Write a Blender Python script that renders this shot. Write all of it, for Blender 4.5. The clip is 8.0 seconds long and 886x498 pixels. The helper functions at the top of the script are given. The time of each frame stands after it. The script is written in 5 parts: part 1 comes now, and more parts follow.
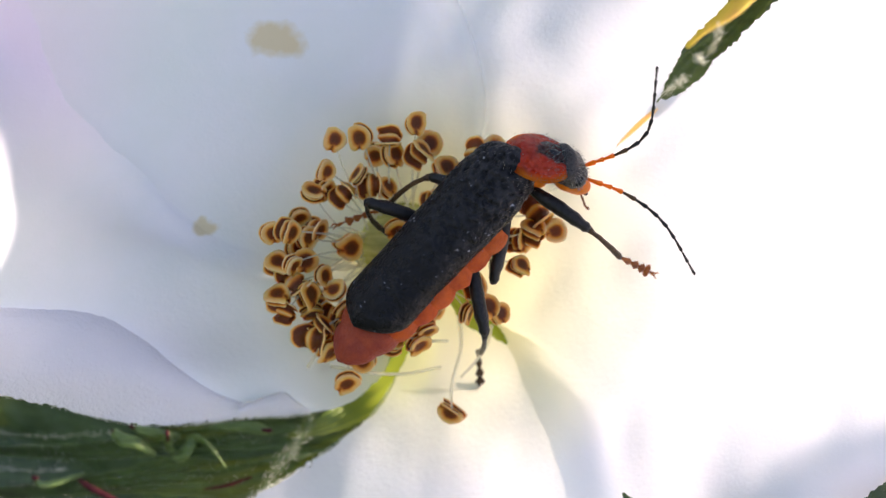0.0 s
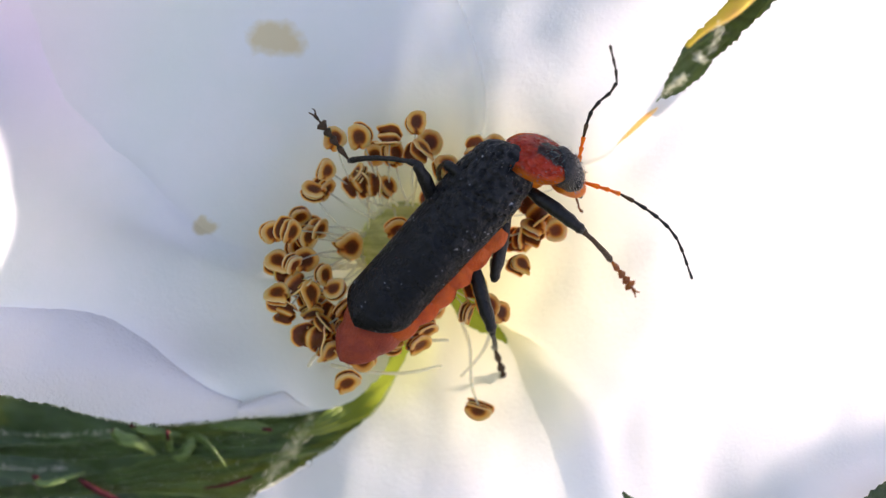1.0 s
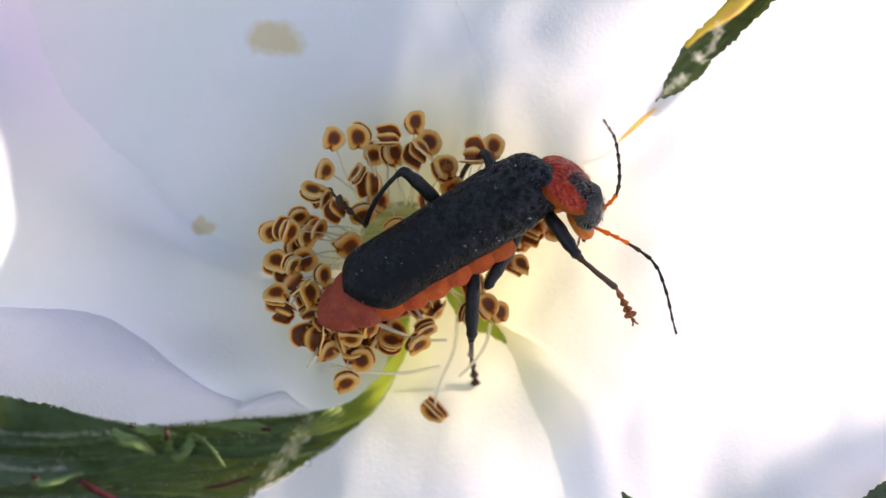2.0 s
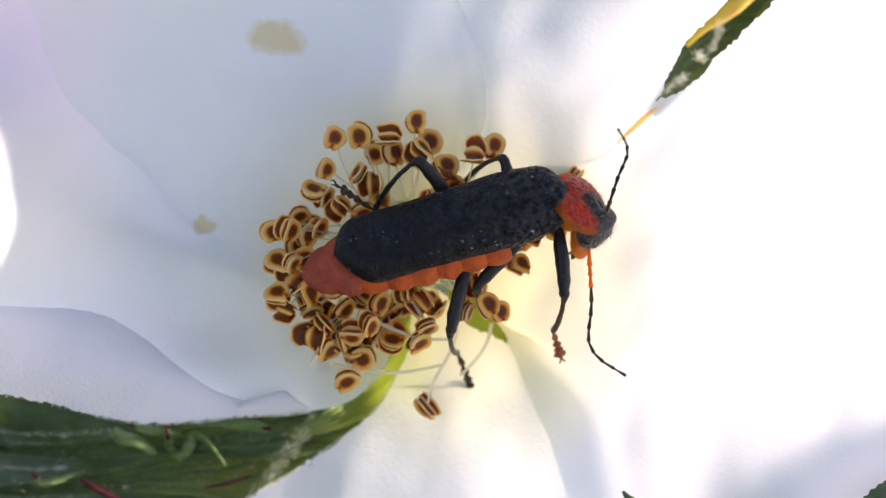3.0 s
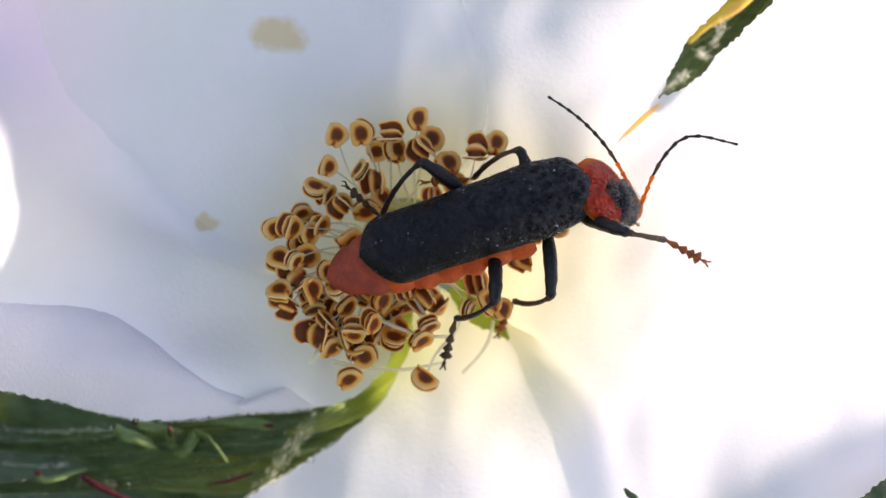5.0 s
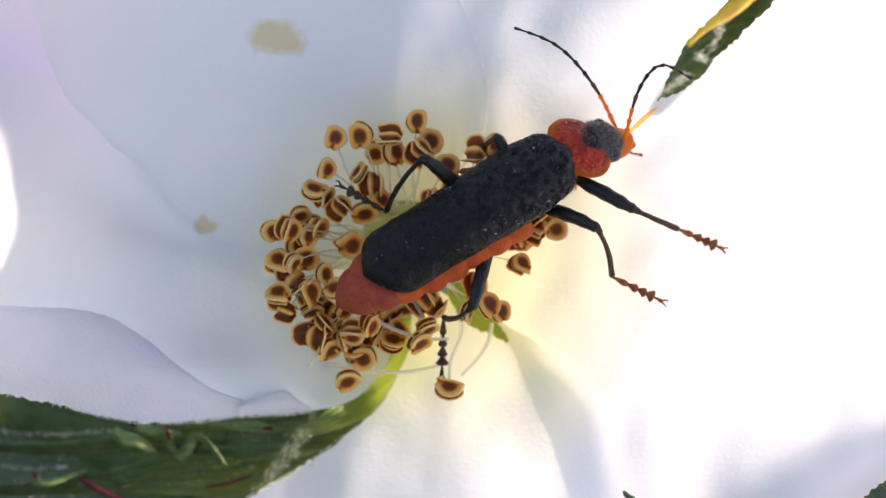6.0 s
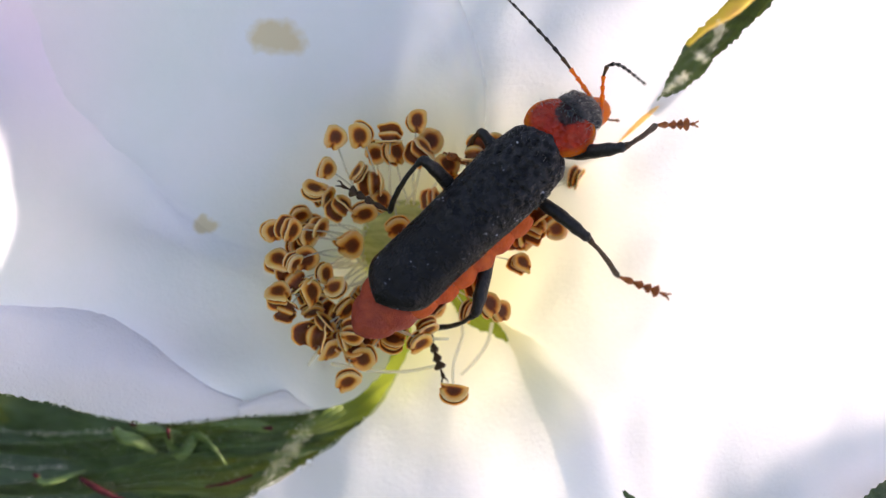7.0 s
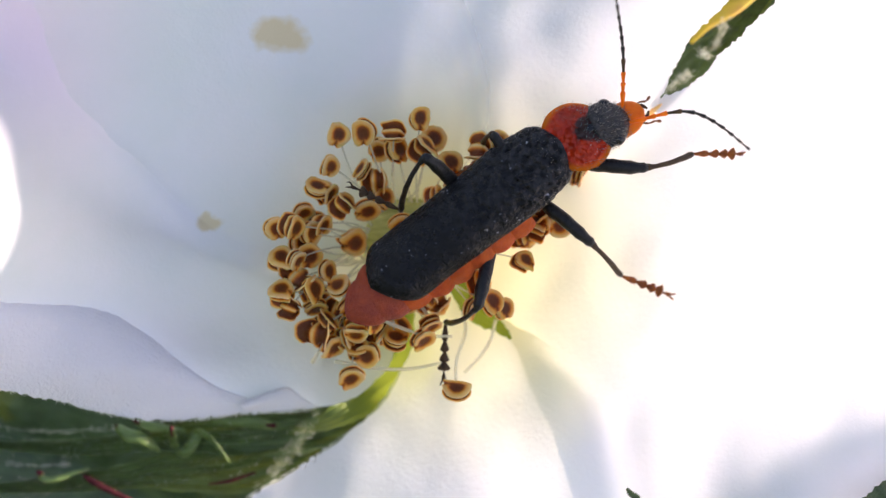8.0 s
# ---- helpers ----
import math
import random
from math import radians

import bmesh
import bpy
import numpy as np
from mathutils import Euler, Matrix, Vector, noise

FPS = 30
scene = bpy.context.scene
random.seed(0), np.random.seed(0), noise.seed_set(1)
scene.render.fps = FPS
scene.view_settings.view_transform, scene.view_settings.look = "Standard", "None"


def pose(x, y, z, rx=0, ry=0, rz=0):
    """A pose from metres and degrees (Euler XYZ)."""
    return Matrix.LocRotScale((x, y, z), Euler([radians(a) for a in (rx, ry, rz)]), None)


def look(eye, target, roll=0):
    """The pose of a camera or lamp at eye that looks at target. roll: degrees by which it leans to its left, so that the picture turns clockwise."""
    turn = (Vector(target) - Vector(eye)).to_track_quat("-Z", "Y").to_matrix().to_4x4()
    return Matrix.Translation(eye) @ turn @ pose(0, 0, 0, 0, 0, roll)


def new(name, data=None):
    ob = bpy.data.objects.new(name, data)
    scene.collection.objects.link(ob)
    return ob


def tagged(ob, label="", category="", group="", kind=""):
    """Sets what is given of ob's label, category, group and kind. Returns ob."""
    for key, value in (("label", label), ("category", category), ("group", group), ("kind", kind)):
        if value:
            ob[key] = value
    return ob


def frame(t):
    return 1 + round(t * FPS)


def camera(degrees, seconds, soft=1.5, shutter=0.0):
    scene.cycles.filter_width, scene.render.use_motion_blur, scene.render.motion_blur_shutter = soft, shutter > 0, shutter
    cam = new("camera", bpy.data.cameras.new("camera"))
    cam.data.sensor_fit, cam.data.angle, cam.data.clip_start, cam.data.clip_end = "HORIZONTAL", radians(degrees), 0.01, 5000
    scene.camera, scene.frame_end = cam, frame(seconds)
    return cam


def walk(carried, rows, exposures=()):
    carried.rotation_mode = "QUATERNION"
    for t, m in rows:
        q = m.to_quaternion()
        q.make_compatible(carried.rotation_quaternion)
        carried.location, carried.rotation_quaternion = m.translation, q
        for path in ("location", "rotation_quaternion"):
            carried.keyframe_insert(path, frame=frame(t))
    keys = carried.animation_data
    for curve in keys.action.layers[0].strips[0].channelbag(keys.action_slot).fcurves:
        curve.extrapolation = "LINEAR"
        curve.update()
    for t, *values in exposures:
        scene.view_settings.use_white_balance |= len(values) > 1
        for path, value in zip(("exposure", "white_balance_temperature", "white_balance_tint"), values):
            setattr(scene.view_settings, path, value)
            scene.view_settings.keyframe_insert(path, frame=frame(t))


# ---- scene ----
# A soldier beetle on an open dog rose, all in true size (the picture is about 33 mm wide).

# camera: held close above the flower, with a slight tremble
# The flower's own space has z out of its cup; it hangs aslant and faces a little above the horizon.
LEAN = pose(0, 0, 0, 58, 0, 0) @ pose(0, 0, 0, 0, 0, 40)
cam = camera(30, 8.0, soft=1.3)
walk(cam, [
    (0.0, LEAN @ pose(0, 0, 0.062, 0.000, 0.000, 0)),
    (0.5, LEAN @ pose(0, 0, 0.062, 0.000, 0.000, 0)),
    (1.0, LEAN @ pose(0, 0, 0.062, -0.029, 0.000, 0)),
    (1.5, LEAN @ pose(0, 0, 0.062, 0.016, -0.069, 0)),
    (1.7, LEAN @ pose(0, 0, 0.062, 0.000, -0.059, 0)),
    (2.8, LEAN @ pose(0, 0, 0.062, -0.059, 0.000, 0)),
    (3.0, LEAN @ pose(0, 0, 0.062, -0.059, 0.000, 0)),
    (3.5, LEAN @ pose(0, 0, 0.062, -0.098, -0.065, 0)),
    (4.0, LEAN @ pose(0, 0, 0.062, -0.069, -0.010, 0)),
    (4.5, LEAN @ pose(0, 0, 0.062, -0.245, 0.147, 0)),
    (4.7, LEAN @ pose(0, 0, 0.062, -0.215, 0.117, 0)),
    (5.8, LEAN @ pose(0, 0, 0.062, -0.069, 0.020, 0)),
    (6.0, LEAN @ pose(0, 0, 0.062, -0.065, 0.025, 0)),
    (6.5, LEAN @ pose(0, 0, 0.062, -0.157, 0.098, 0)),
    (7.0, LEAN @ pose(0, 0, 0.062, -0.078, 0.023, 0)),
    (7.5, LEAN @ pose(0, 0, 0.062, -0.137, 0.000, 0)),
    (8.0, LEAN @ pose(0, 0, 0.062, -0.163, 0.137, 0)),
], exposures=[(0, 1.2, 7150, 28), (8, 1.2, 7150, 28)])
cam.data.dof.use_dof, cam.data.dof.focus_distance, cam.data.dof.aperture_fstop = True, 0.0572, 42

# low morning sun from behind the flower, shining through its petals
SUN_WAY = LEAN.to_3x3() @ Vector((math.cos(radians(-9)) * math.cos(radians(-4.6)), math.sin(radians(-9)) * math.cos(radians(-4.6)), math.sin(radians(-4.6))))
SUN_ELEVATION, SUN_AZIMUTH = math.asin(SUN_WAY.z), math.atan2(SUN_WAY.y, SUN_WAY.x)
world = bpy.data.worlds.new("sky")
scene.world = world
world.use_nodes = True
sky = world.node_tree.nodes.new("ShaderNodeTexSky")
sky.sky_type, sky.sun_disc = "NISHITA", False
sky.sun_elevation, sky.sun_rotation = SUN_ELEVATION, radians(90) - SUN_AZIMUTH
world.node_tree.nodes["Background"].inputs["Strength"].default_value = 0.15
world.node_tree.links.new(sky.outputs[0], world.node_tree.nodes["Background"].inputs["Color"])
lamp = bpy.data.lights.new("sun", "SUN")
lamp.energy, lamp.angle, lamp.color = 5.0, radians(1.0), (1.0, 0.94, 0.84)
sun = new("sun", lamp)
sun.matrix_world = look(SUN_WAY, (0, 0, 0))

MM = 0.001


# ---- materials ----
class Nodes:
    """A small helper to write node trees."""

    def __init__(self, name):
        self.material = bpy.data.materials.new(name)
        self.material.use_nodes = True
        self.tree = self.material.node_tree
        self.bsdf = self.tree.nodes["Principled BSDF"]
        self.out = self.tree.nodes["Material Output"]

    def add(self, kind, **inputs):
        node = self.tree.nodes.new(kind)
        for key, value in inputs.items():
            self.put(node.inputs[key.replace("_", " ")], value)
        return node

    def put(self, socket, value):
        if isinstance(value, bpy.types.NodeSocket):
            self.tree.links.new(value, socket)
        elif isinstance(value, tuple) and len(value) == 3 and socket.type == "RGBA":
            socket.default_value = (*value, 1)
        else:
            socket.default_value = value

    def math(self, op, a, b=0.0, clamp=False):
        node = self.tree.nodes.new("ShaderNodeMath")
        node.operation, node.use_clamp = op, clamp
        self.put(node.inputs[0], a)
        self.put(node.inputs[1], b)
        return node.outputs[0]

    def vmath(self, op, a, b=(0, 0, 0)):
        node = self.tree.nodes.new("ShaderNodeVectorMath")
        node.operation = op
        self.put(node.inputs[0], a)
        self.put(node.inputs[1], b)
        return node.outputs["Value" if op in ("LENGTH", "DISTANCE") else "Vector"]

    def coords(self, which="Object"):
        return self.tree.nodes.new("ShaderNodeTexCoord").outputs[which]

    def place(self):
        return self.tree.nodes.new("ShaderNodeNewGeometry").outputs["Position"]

    def noise(self, where, size, detail=3.0, rough=0.55):
        """Noise with blotches about size mm wide."""
        node = self.add("ShaderNodeTexNoise", Vector=where, Scale=1.0 / (size * MM), Detail=detail, Roughness=rough)
        return node.outputs["Fac"]

    def cells(self, where, size):
        node = self.add("ShaderNodeTexVoronoi", Vector=where, Scale=1.0 / (size * MM))
        return node.outputs["Distance"]

    def ramp(self, fac, stops):
        node = self.tree.nodes.new("ShaderNodeValToRGB")
        self.put(node.inputs[0], fac)
        els = node.color_ramp.elements
        while len(els) < len(stops):
            els.new(0.5)
        for el, (at, colour) in zip(els, stops):
            el.position, el.color = at, (*colour, 1)
        return node.outputs[0]

    def mix(self, fac, a, b, blend="MIX"):
        node = self.tree.nodes.new("ShaderNodeMix")
        node.data_type, node.blend_type = "RGBA", blend
        self.put(node.inputs[0], fac)
        self.put(node.inputs[6], a)
        self.put(node.inputs[7], b)
        return node.outputs[2]

    def bump(self, height, depth, under=None):
        """Relief of depth mm."""
        node = self.add("ShaderNodeBump", Height=height, Distance=depth * MM)
        if under:
            self.put(node.inputs["Normal"], under)
        return node.outputs[0]

    def surface(self, **inputs):
        for key, value in inputs.items():
            self.put(self.bsdf.inputs[key.replace("_", " ")], value)
        return self.material

    def thin(self, share, colour, normal=None):
        """Let a share of the light pass through a thin sheet."""
        veil = self.add("ShaderNodeBsdfTranslucent", Color=colour)
        if normal:
            self.put(veil.inputs["Normal"], normal)
        both = self.add("ShaderNodeMixShader", Fac=share)
        self.tree.links.new(self.bsdf.outputs[0], both.inputs[1])
        self.tree.links.new(veil.outputs[0], both.inputs[2])
        self.tree.links.new(both.outputs[0], self.out.inputs["Surface"])
        return self.material


def petal_material(name="petal", back=False):
    n = Nodes(name)
    p = n.coords("Object")
    heart = n.vmath("LENGTH", n.vmath("MULTIPLY", n.vmath("SUBTRACT", p, (0.6 * MM, -0.8 * MM, 0)), (1, 1, 0)))
    claw = n.add("ShaderNodeMapRange", Value=heart, From_Min=1.5 * MM, From_Max=8.1 * MM, To_Min=0.95, To_Max=0.0).outputs[0]
    cloud = n.noise(p, 5.0, 4)
    tint = n.ramp(cloud, [(0.35, (0.84, 0.83, 0.87) if back else (0.83, 0.875, 0.9)), (0.65, (0.89, 0.88, 0.92) if back else (0.9, 0.9, 0.96))])
    pale = n.add("ShaderNodeMapRange", Value=heart, From_Min=3.0 * MM, From_Max=11.0 * MM, To_Min=0.45, To_Max=0.0).outputs[0]
    tint = n.mix(pale, tint, (0.84, 0.88, 0.76))
    tint = n.mix(claw, tint, (0.95, 0.89, 0.5))
    # a blush of pink towards one tip
    pink = n.vmath("DISTANCE", p, (-13.5 * MM, 7.3 * MM, 8 * MM))
    blush = n.add("ShaderNodeMapRange", Value=pink, From_Min=0.5 * MM, From_Max=6.0 * MM, To_Min=0.6, To_Max=0.0).outputs[0]
    tint = n.mix(blush, tint, (0.96, 0.74, 0.86))
    # two cream-brown dried blotches
    for x, y, z, r in ((-6.01, 7.53, 4.2, 0.85), (-8.70, 0.77, 4.0, 0.38)):
        spot = n.vmath("SUBTRACT", p, (x * MM, y * MM, z * MM))
        spot = n.vmath("LENGTH", n.vmath("MULTIPLY", spot, (0.75, 1.25, 0.0)))
        spot = n.math("ADD", spot, n.math("MULTIPLY", n.math("SUBTRACT", n.noise(p, 0.7, 3), 0.5), 0.9 * MM))
        edge = n.add("ShaderNodeMapRange", Value=spot, From_Min=r * 0.6 * MM, From_Max=r * 1.05 * MM, To_Min=0.8, To_Max=0.0).outputs[0]
        tint = n.mix(edge, tint, (0.73, 0.62, 0.38))
    relief = n.bump(n.noise(p, 0.14 if back else 0.1, 3), 0.06 if back else 0.012)
    relief = n.bump(n.cells(p, 0.26), 0.005, relief)
    relief = n.bump(n.noise(p, 1.2, 2), 0.006, relief)
    n.surface(Base_Color=tint, Roughness=0.42, Normal=relief)
    n.bsdf.inputs["Specular IOR Level"].default_value = 0.35
    n.thin(0.5, tint, relief)
    # where the tissue is thinnest it lets the petal below show through
    thin = n.add("ShaderNodeAttribute")
    thin.attribute_name = "thinness"
    body = n.out.inputs["Surface"].links[0].from_socket
    clear = n.add("ShaderNodeBsdfTransparent")
    veil = n.add("ShaderNodeMixShader", Fac=thin.outputs["Fac"])
    n.tree.links.new(body, veil.inputs[1])
    n.tree.links.new(clear.outputs[0], veil.inputs[2])
    n.tree.links.new(veil.outputs[0], n.out.inputs["Surface"])
    return n.material


def green_material(name, dark, light, share=0.25, vein=0.25):
    n = Nodes(name)
    p = n.coords("Object")
    c = n.ramp(n.noise(p, 2.2, 5, 0.65), [(0.3, dark), (0.7, light)])
    c = n.mix(n.math("MULTIPLY", n.noise(p, 0.25, 4, 0.7), 0.6), c, (light[0] * 1.3, light[1] * 1.2, light[2] * 1.6))
    # streaks along the blade
    along = n.vmath("MULTIPLY", n.vmath("ADD", p, n.vmath("MULTIPLY", n.add("ShaderNodeTexNoise", Vector=p, Scale=300.0).outputs["Color"], (0.8 * MM, 0.8 * MM, 0))), (0.12, 1.0, 0.4))
    streak = n.noise(along, 0.22, 3, 0.6)
    c = n.mix(n.add("ShaderNodeMapRange", Value=streak, From_Min=0.5, From_Max=0.72, To_Min=0.0, To_Max=0.7).outputs[0], c, (light[0] * 1.7, light[1] * 1.6, light[2] * 2.0))
    c = n.mix(n.add("ShaderNodeMapRange", Value=streak, From_Min=0.3, From_Max=0.46, To_Min=0.6, To_Max=0.0).outputs[0], c, (dark[0] * 0.5, dark[1] * 0.5, dark[2] * 0.5))
    r = n.bump(n.noise(p, vein, 4, 0.65), 0.13)
    r = n.bump(streak, 0.1, r)
    n.surface(Base_Color=c, Roughness=0.36, Normal=r)
    return n.thin(share, n.mix(0.6, c, (0.45, 0.55, 0.04)))


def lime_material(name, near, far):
    """A sepal thin at the flower's heart and thicker outwards; backlight is painted in as yellow that turns greener
    outwards.
    """
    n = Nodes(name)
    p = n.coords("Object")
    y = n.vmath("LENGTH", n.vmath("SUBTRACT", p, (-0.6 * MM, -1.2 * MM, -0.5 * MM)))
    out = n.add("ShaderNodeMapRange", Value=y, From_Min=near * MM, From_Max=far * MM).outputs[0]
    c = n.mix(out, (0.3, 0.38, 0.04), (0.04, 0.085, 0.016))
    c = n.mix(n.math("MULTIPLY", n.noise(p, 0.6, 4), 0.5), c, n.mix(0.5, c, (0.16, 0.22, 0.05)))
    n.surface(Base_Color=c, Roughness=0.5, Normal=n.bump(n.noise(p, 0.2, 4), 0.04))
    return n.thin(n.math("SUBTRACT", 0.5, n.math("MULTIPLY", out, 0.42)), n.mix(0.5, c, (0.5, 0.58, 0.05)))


def veil_material():
    n = Nodes("veil")
    p = n.coords("Object")
    c = n.ramp(n.noise(p, 0.3, 4), [(0.3, (0.16, 0.24, 0.1)), (0.7, (0.42, 0.5, 0.3))])
    n.surface(Base_Color=c, Roughness=0.6, Normal=n.bump(n.noise(p, 0.1, 4), 0.05))
    n.thin(0.4, c)
    thin = n.add("ShaderNodeAttribute")
    thin.attribute_name = "thinness"
    body = n.out.inputs["Surface"].links[0].from_socket
    both = n.add("ShaderNodeMixShader", Fac=thin.outputs["Fac"])
    n.tree.links.new(body, both.inputs[1])
    n.tree.links.new(n.add("ShaderNodeBsdfTransparent").outputs[0], both.inputs[2])
    n.tree.links.new(both.outputs[0], n.out.inputs["Surface"])
    return n.material


def anther_material():
    n = Nodes("anther")
    p = n.coords("Object")
    luck = n.tree.nodes.new("ShaderNodeObjectInfo").outputs["Random"]
    pale = n.add("ShaderNodeAttribute")
    pale.attribute_name = "paleness"
    f = n.math("ADD", pale.outputs["Fac"], n.math("MULTIPLY", n.math("SUBTRACT", n.noise(p, 0.22, 3), 0.5), 0.22))
    f = n.math("ADD", f, n.math("MULTIPLY", n.math("SUBTRACT", luck, 0.5), 0.16))
    c = n.ramp(f, [(0.02, (0.14, 0.024, 0.003)), (0.2, (0.27, 0.05, 0.005)), (0.4, (0.8, 0.23, 0.022)), (0.6, (1.0, 0.55, 0.1)), (0.92, (1.0, 0.78, 0.4))])
    c = n.mix(n.math("MULTIPLY", n.noise(p, 0.07, 2), 0.35), c, n.mix(0.3, c, (0.85, 0.5, 0.16)))
    n.surface(Base_Color=c, Roughness=0.38, Normal=n.bump(n.noise(p, 0.08, 4, 0.65), 0.02), Subsurface_Weight=0.35, Subsurface_Scale=0.15 * MM)
    n.bsdf.inputs["Specular IOR Level"].default_value = 0.3
    n.bsdf.inputs["Subsurface Radius"].default_value = (1.0, 0.45, 0.12)
    return n.thin(0.38, c)


def filament_material():
    n = Nodes("filament")
    p = n.place()
    c = n.ramp(n.noise(p, 0.8, 3), [(0.3, (0.9, 0.87, 0.66)), (0.7, (0.96, 0.95, 0.84))])
    n.surface(Base_Color=c, Roughness=0.35, Normal=n.bump(n.noise(p, 0.2, 2), 0.02))
    n.thin(0.65, (0.98, 0.95, 0.74))
    # glassy: part of the light passes straight through
    body = n.out.inputs["Surface"].links[0].from_socket
    both = n.add("ShaderNodeMixShader", Fac=0.4)
    n.tree.links.new(body, both.inputs[1])
    n.tree.links.new(n.add("ShaderNodeBsdfTransparent").outputs[0], both.inputs[2])
    n.tree.links.new(both.outputs[0], n.out.inputs["Surface"])
    return n.material


def elytron_material():
    n = Nodes("elytron")
    p = n.coords("Object")
    c = n.ramp(n.noise(p, 0.5, 4), [(0.3, (0.0015, 0.0016, 0.002)), (0.75, (0.0055, 0.006, 0.0075))])
    # grey dust and pollen grains
    grain = n.cells(n.vmath("ADD", p, n.vmath("MULTIPLY", n.add("ShaderNodeTexNoise", Vector=p, Scale=6000.0).outputs["Color"], (0.25 * MM, 0.25 * MM, 0.25 * MM))), 0.22)
    speck = n.add("ShaderNodeMapRange", Value=grain, From_Min=0.08, From_Max=0.26, To_Min=1.0, To_Max=0.0).outputs[0]
    rare = n.add("ShaderNodeMapRange", Value=n.noise(p, 0.9, 2), From_Min=0.58, From_Max=0.66).outputs[0]
    c = n.mix(n.math("MULTIPLY", speck, n.math("MULTIPLY", rare, 0.8)), c, (0.5, 0.53, 0.6))
    # leathery: coarse pits in front, fine grain behind
    x = n.add("ShaderNodeSeparateXYZ", Vector=p).outputs["X"]
    front = n.add("ShaderNodeMapRange", Value=x, From_Min=-1.5 * MM, From_Max=3.5 * MM, To_Min=0.12, To_Max=1.0).outputs[0]
    pits = n.add("ShaderNodeMapRange", Value=n.noise(p, 0.36, 2, 0.5), From_Min=0.36, From_Max=0.56).outputs[0]
    warp = n.vmath("ADD", p, n.vmath("MULTIPLY", n.add("ShaderNodeTexNoise", Vector=p, Scale=4000.0).outputs["Color"], (0.16 * MM, 0.16 * MM, 0.16 * MM)))
    pores = n.add("ShaderNodeTexVoronoi", Vector=warp, Scale=1.0 / (0.24 * MM))
    pores.feature = "SMOOTH_F1"
    net = n.math("MULTIPLY", pores.outputs["Distance"], n.math("MULTIPLY", front, front))
    r = n.bump(n.math("MULTIPLY", pits, front), 0.06)
    r = n.bump(net, 0.1, r)
    r = n.bump(n.noise(p, 0.1, 3, 0.6), 0.035, r)
    r = n.bump(n.noise(p, 0.5, 4, 0.6), 0.16, r)
    ridge = n.add("ShaderNodeMapRange", Value=pores.outputs["Distance"], From_Min=0.3, From_Max=0.6, To_Min=0.0, To_Max=0.75).outputs[0]
    c = n.mix(n.math("MULTIPLY", ridge, n.math("MULTIPLY", front, n.noise(p, 1.2, 3))), c, (0.06, 0.058, 0.06))
    worn = n.add("ShaderNodeMapRange", Value=n.noise(p, 0.6, 4), From_Min=0.38, From_Max=0.62, To_Min=0.18, To_Max=0.46).outputs[0]
    n.bsdf.inputs["Specular IOR Level"].default_value = 0.17
    return n.surface(Base_Color=c, Roughness=worn, Normal=r)


def chitin(name, dark, light, rough=0.4, share=0.0, size=0.3, depth=0.04, spec=0.4):
    n = Nodes(name)
    p = n.coords("Object")
    c = n.ramp(n.noise(p, size, 4, 0.6), [(0.3, dark), (0.72, light)])
    r = n.bump(n.noise(p, 0.09, 3), depth)
    n.bsdf.inputs["Specular IOR Level"].default_value = spec
    n.surface(Base_Color=c, Roughness=rough, Normal=r)
    if share:
        return n.thin(share, (light[0] * 1.3, light[1] * 1.3, light[2]))
    return n.material


def pronotum_material():
    n = Nodes("pronotum")
    p = n.coords("Object")
    c = n.ramp(n.noise(p, 0.45, 4), [(0.3, (0.34, 0.01, 0.002)), (0.72, (0.62, 0.035, 0.004))])
    # thin clear margin
    y = n.vmath("LENGTH", n.vmath("MULTIPLY", n.vmath("SUBTRACT", p, (0.88 * MM, 0, 0)), (1 / (1.22 * MM), 1 / (1.29 * MM), 0)))
    rim = n.add("ShaderNodeMapRange", Value=y, From_Min=0.8, From_Max=0.94).outputs[0]
    side = n.math("ABSOLUTE", n.add("ShaderNodeSeparateXYZ", Vector=p).outputs["Y"])
    rim = n.math("MULTIPLY", rim, n.add("ShaderNodeMapRange", Value=side, From_Min=0.4 * MM, From_Max=0.85 * MM).outputs[0])
    c = n.mix(n.math("MULTIPLY", rim, 0.8), c, (0.75, 0.1, 0.01))
    # black patch in front
    d = n.vmath("LENGTH", n.vmath("MULTIPLY", n.vmath("SUBTRACT", p, (1.62 * MM, 0, 0)), (1 / (0.9 * MM), 1 / (0.52 * MM), 0)))
    d = n.math("ADD", d, n.math("MULTIPLY", n.math("SUBTRACT", n.noise(p, 0.25, 3), 0.5), 0.8))
    patch = n.add("ShaderNodeMapRange", Value=d, From_Min=0.95, From_Max=1.1, To_Min=1.0, To_Max=0.0).outputs[0]
    c = n.mix(patch, c, (0.012, 0.011, 0.012))
    warp = n.vmath("ADD", p, n.vmath("MULTIPLY", n.add("ShaderNodeTexNoise", Vector=p, Scale=2200.0).outputs["Color"], (0.2 * MM, 0.2 * MM, 0.2 * MM)))
    r = n.bump(n.cells(warp, 0.22), 0.2)
    r = n.bump(n.noise(p, 0.3, 4), 0.2, r)
    n.bsdf.inputs["Specular IOR Level"].default_value = 0.36
    n.surface(Base_Color=c, Roughness=0.2, Normal=r)
    return n.thin(n.math("ADD", n.math("MULTIPLY", rim, 0.62), 0.15), n.mix(rim, (0.85, 0.06, 0.01), (1.0, 0.36, 0.03)))


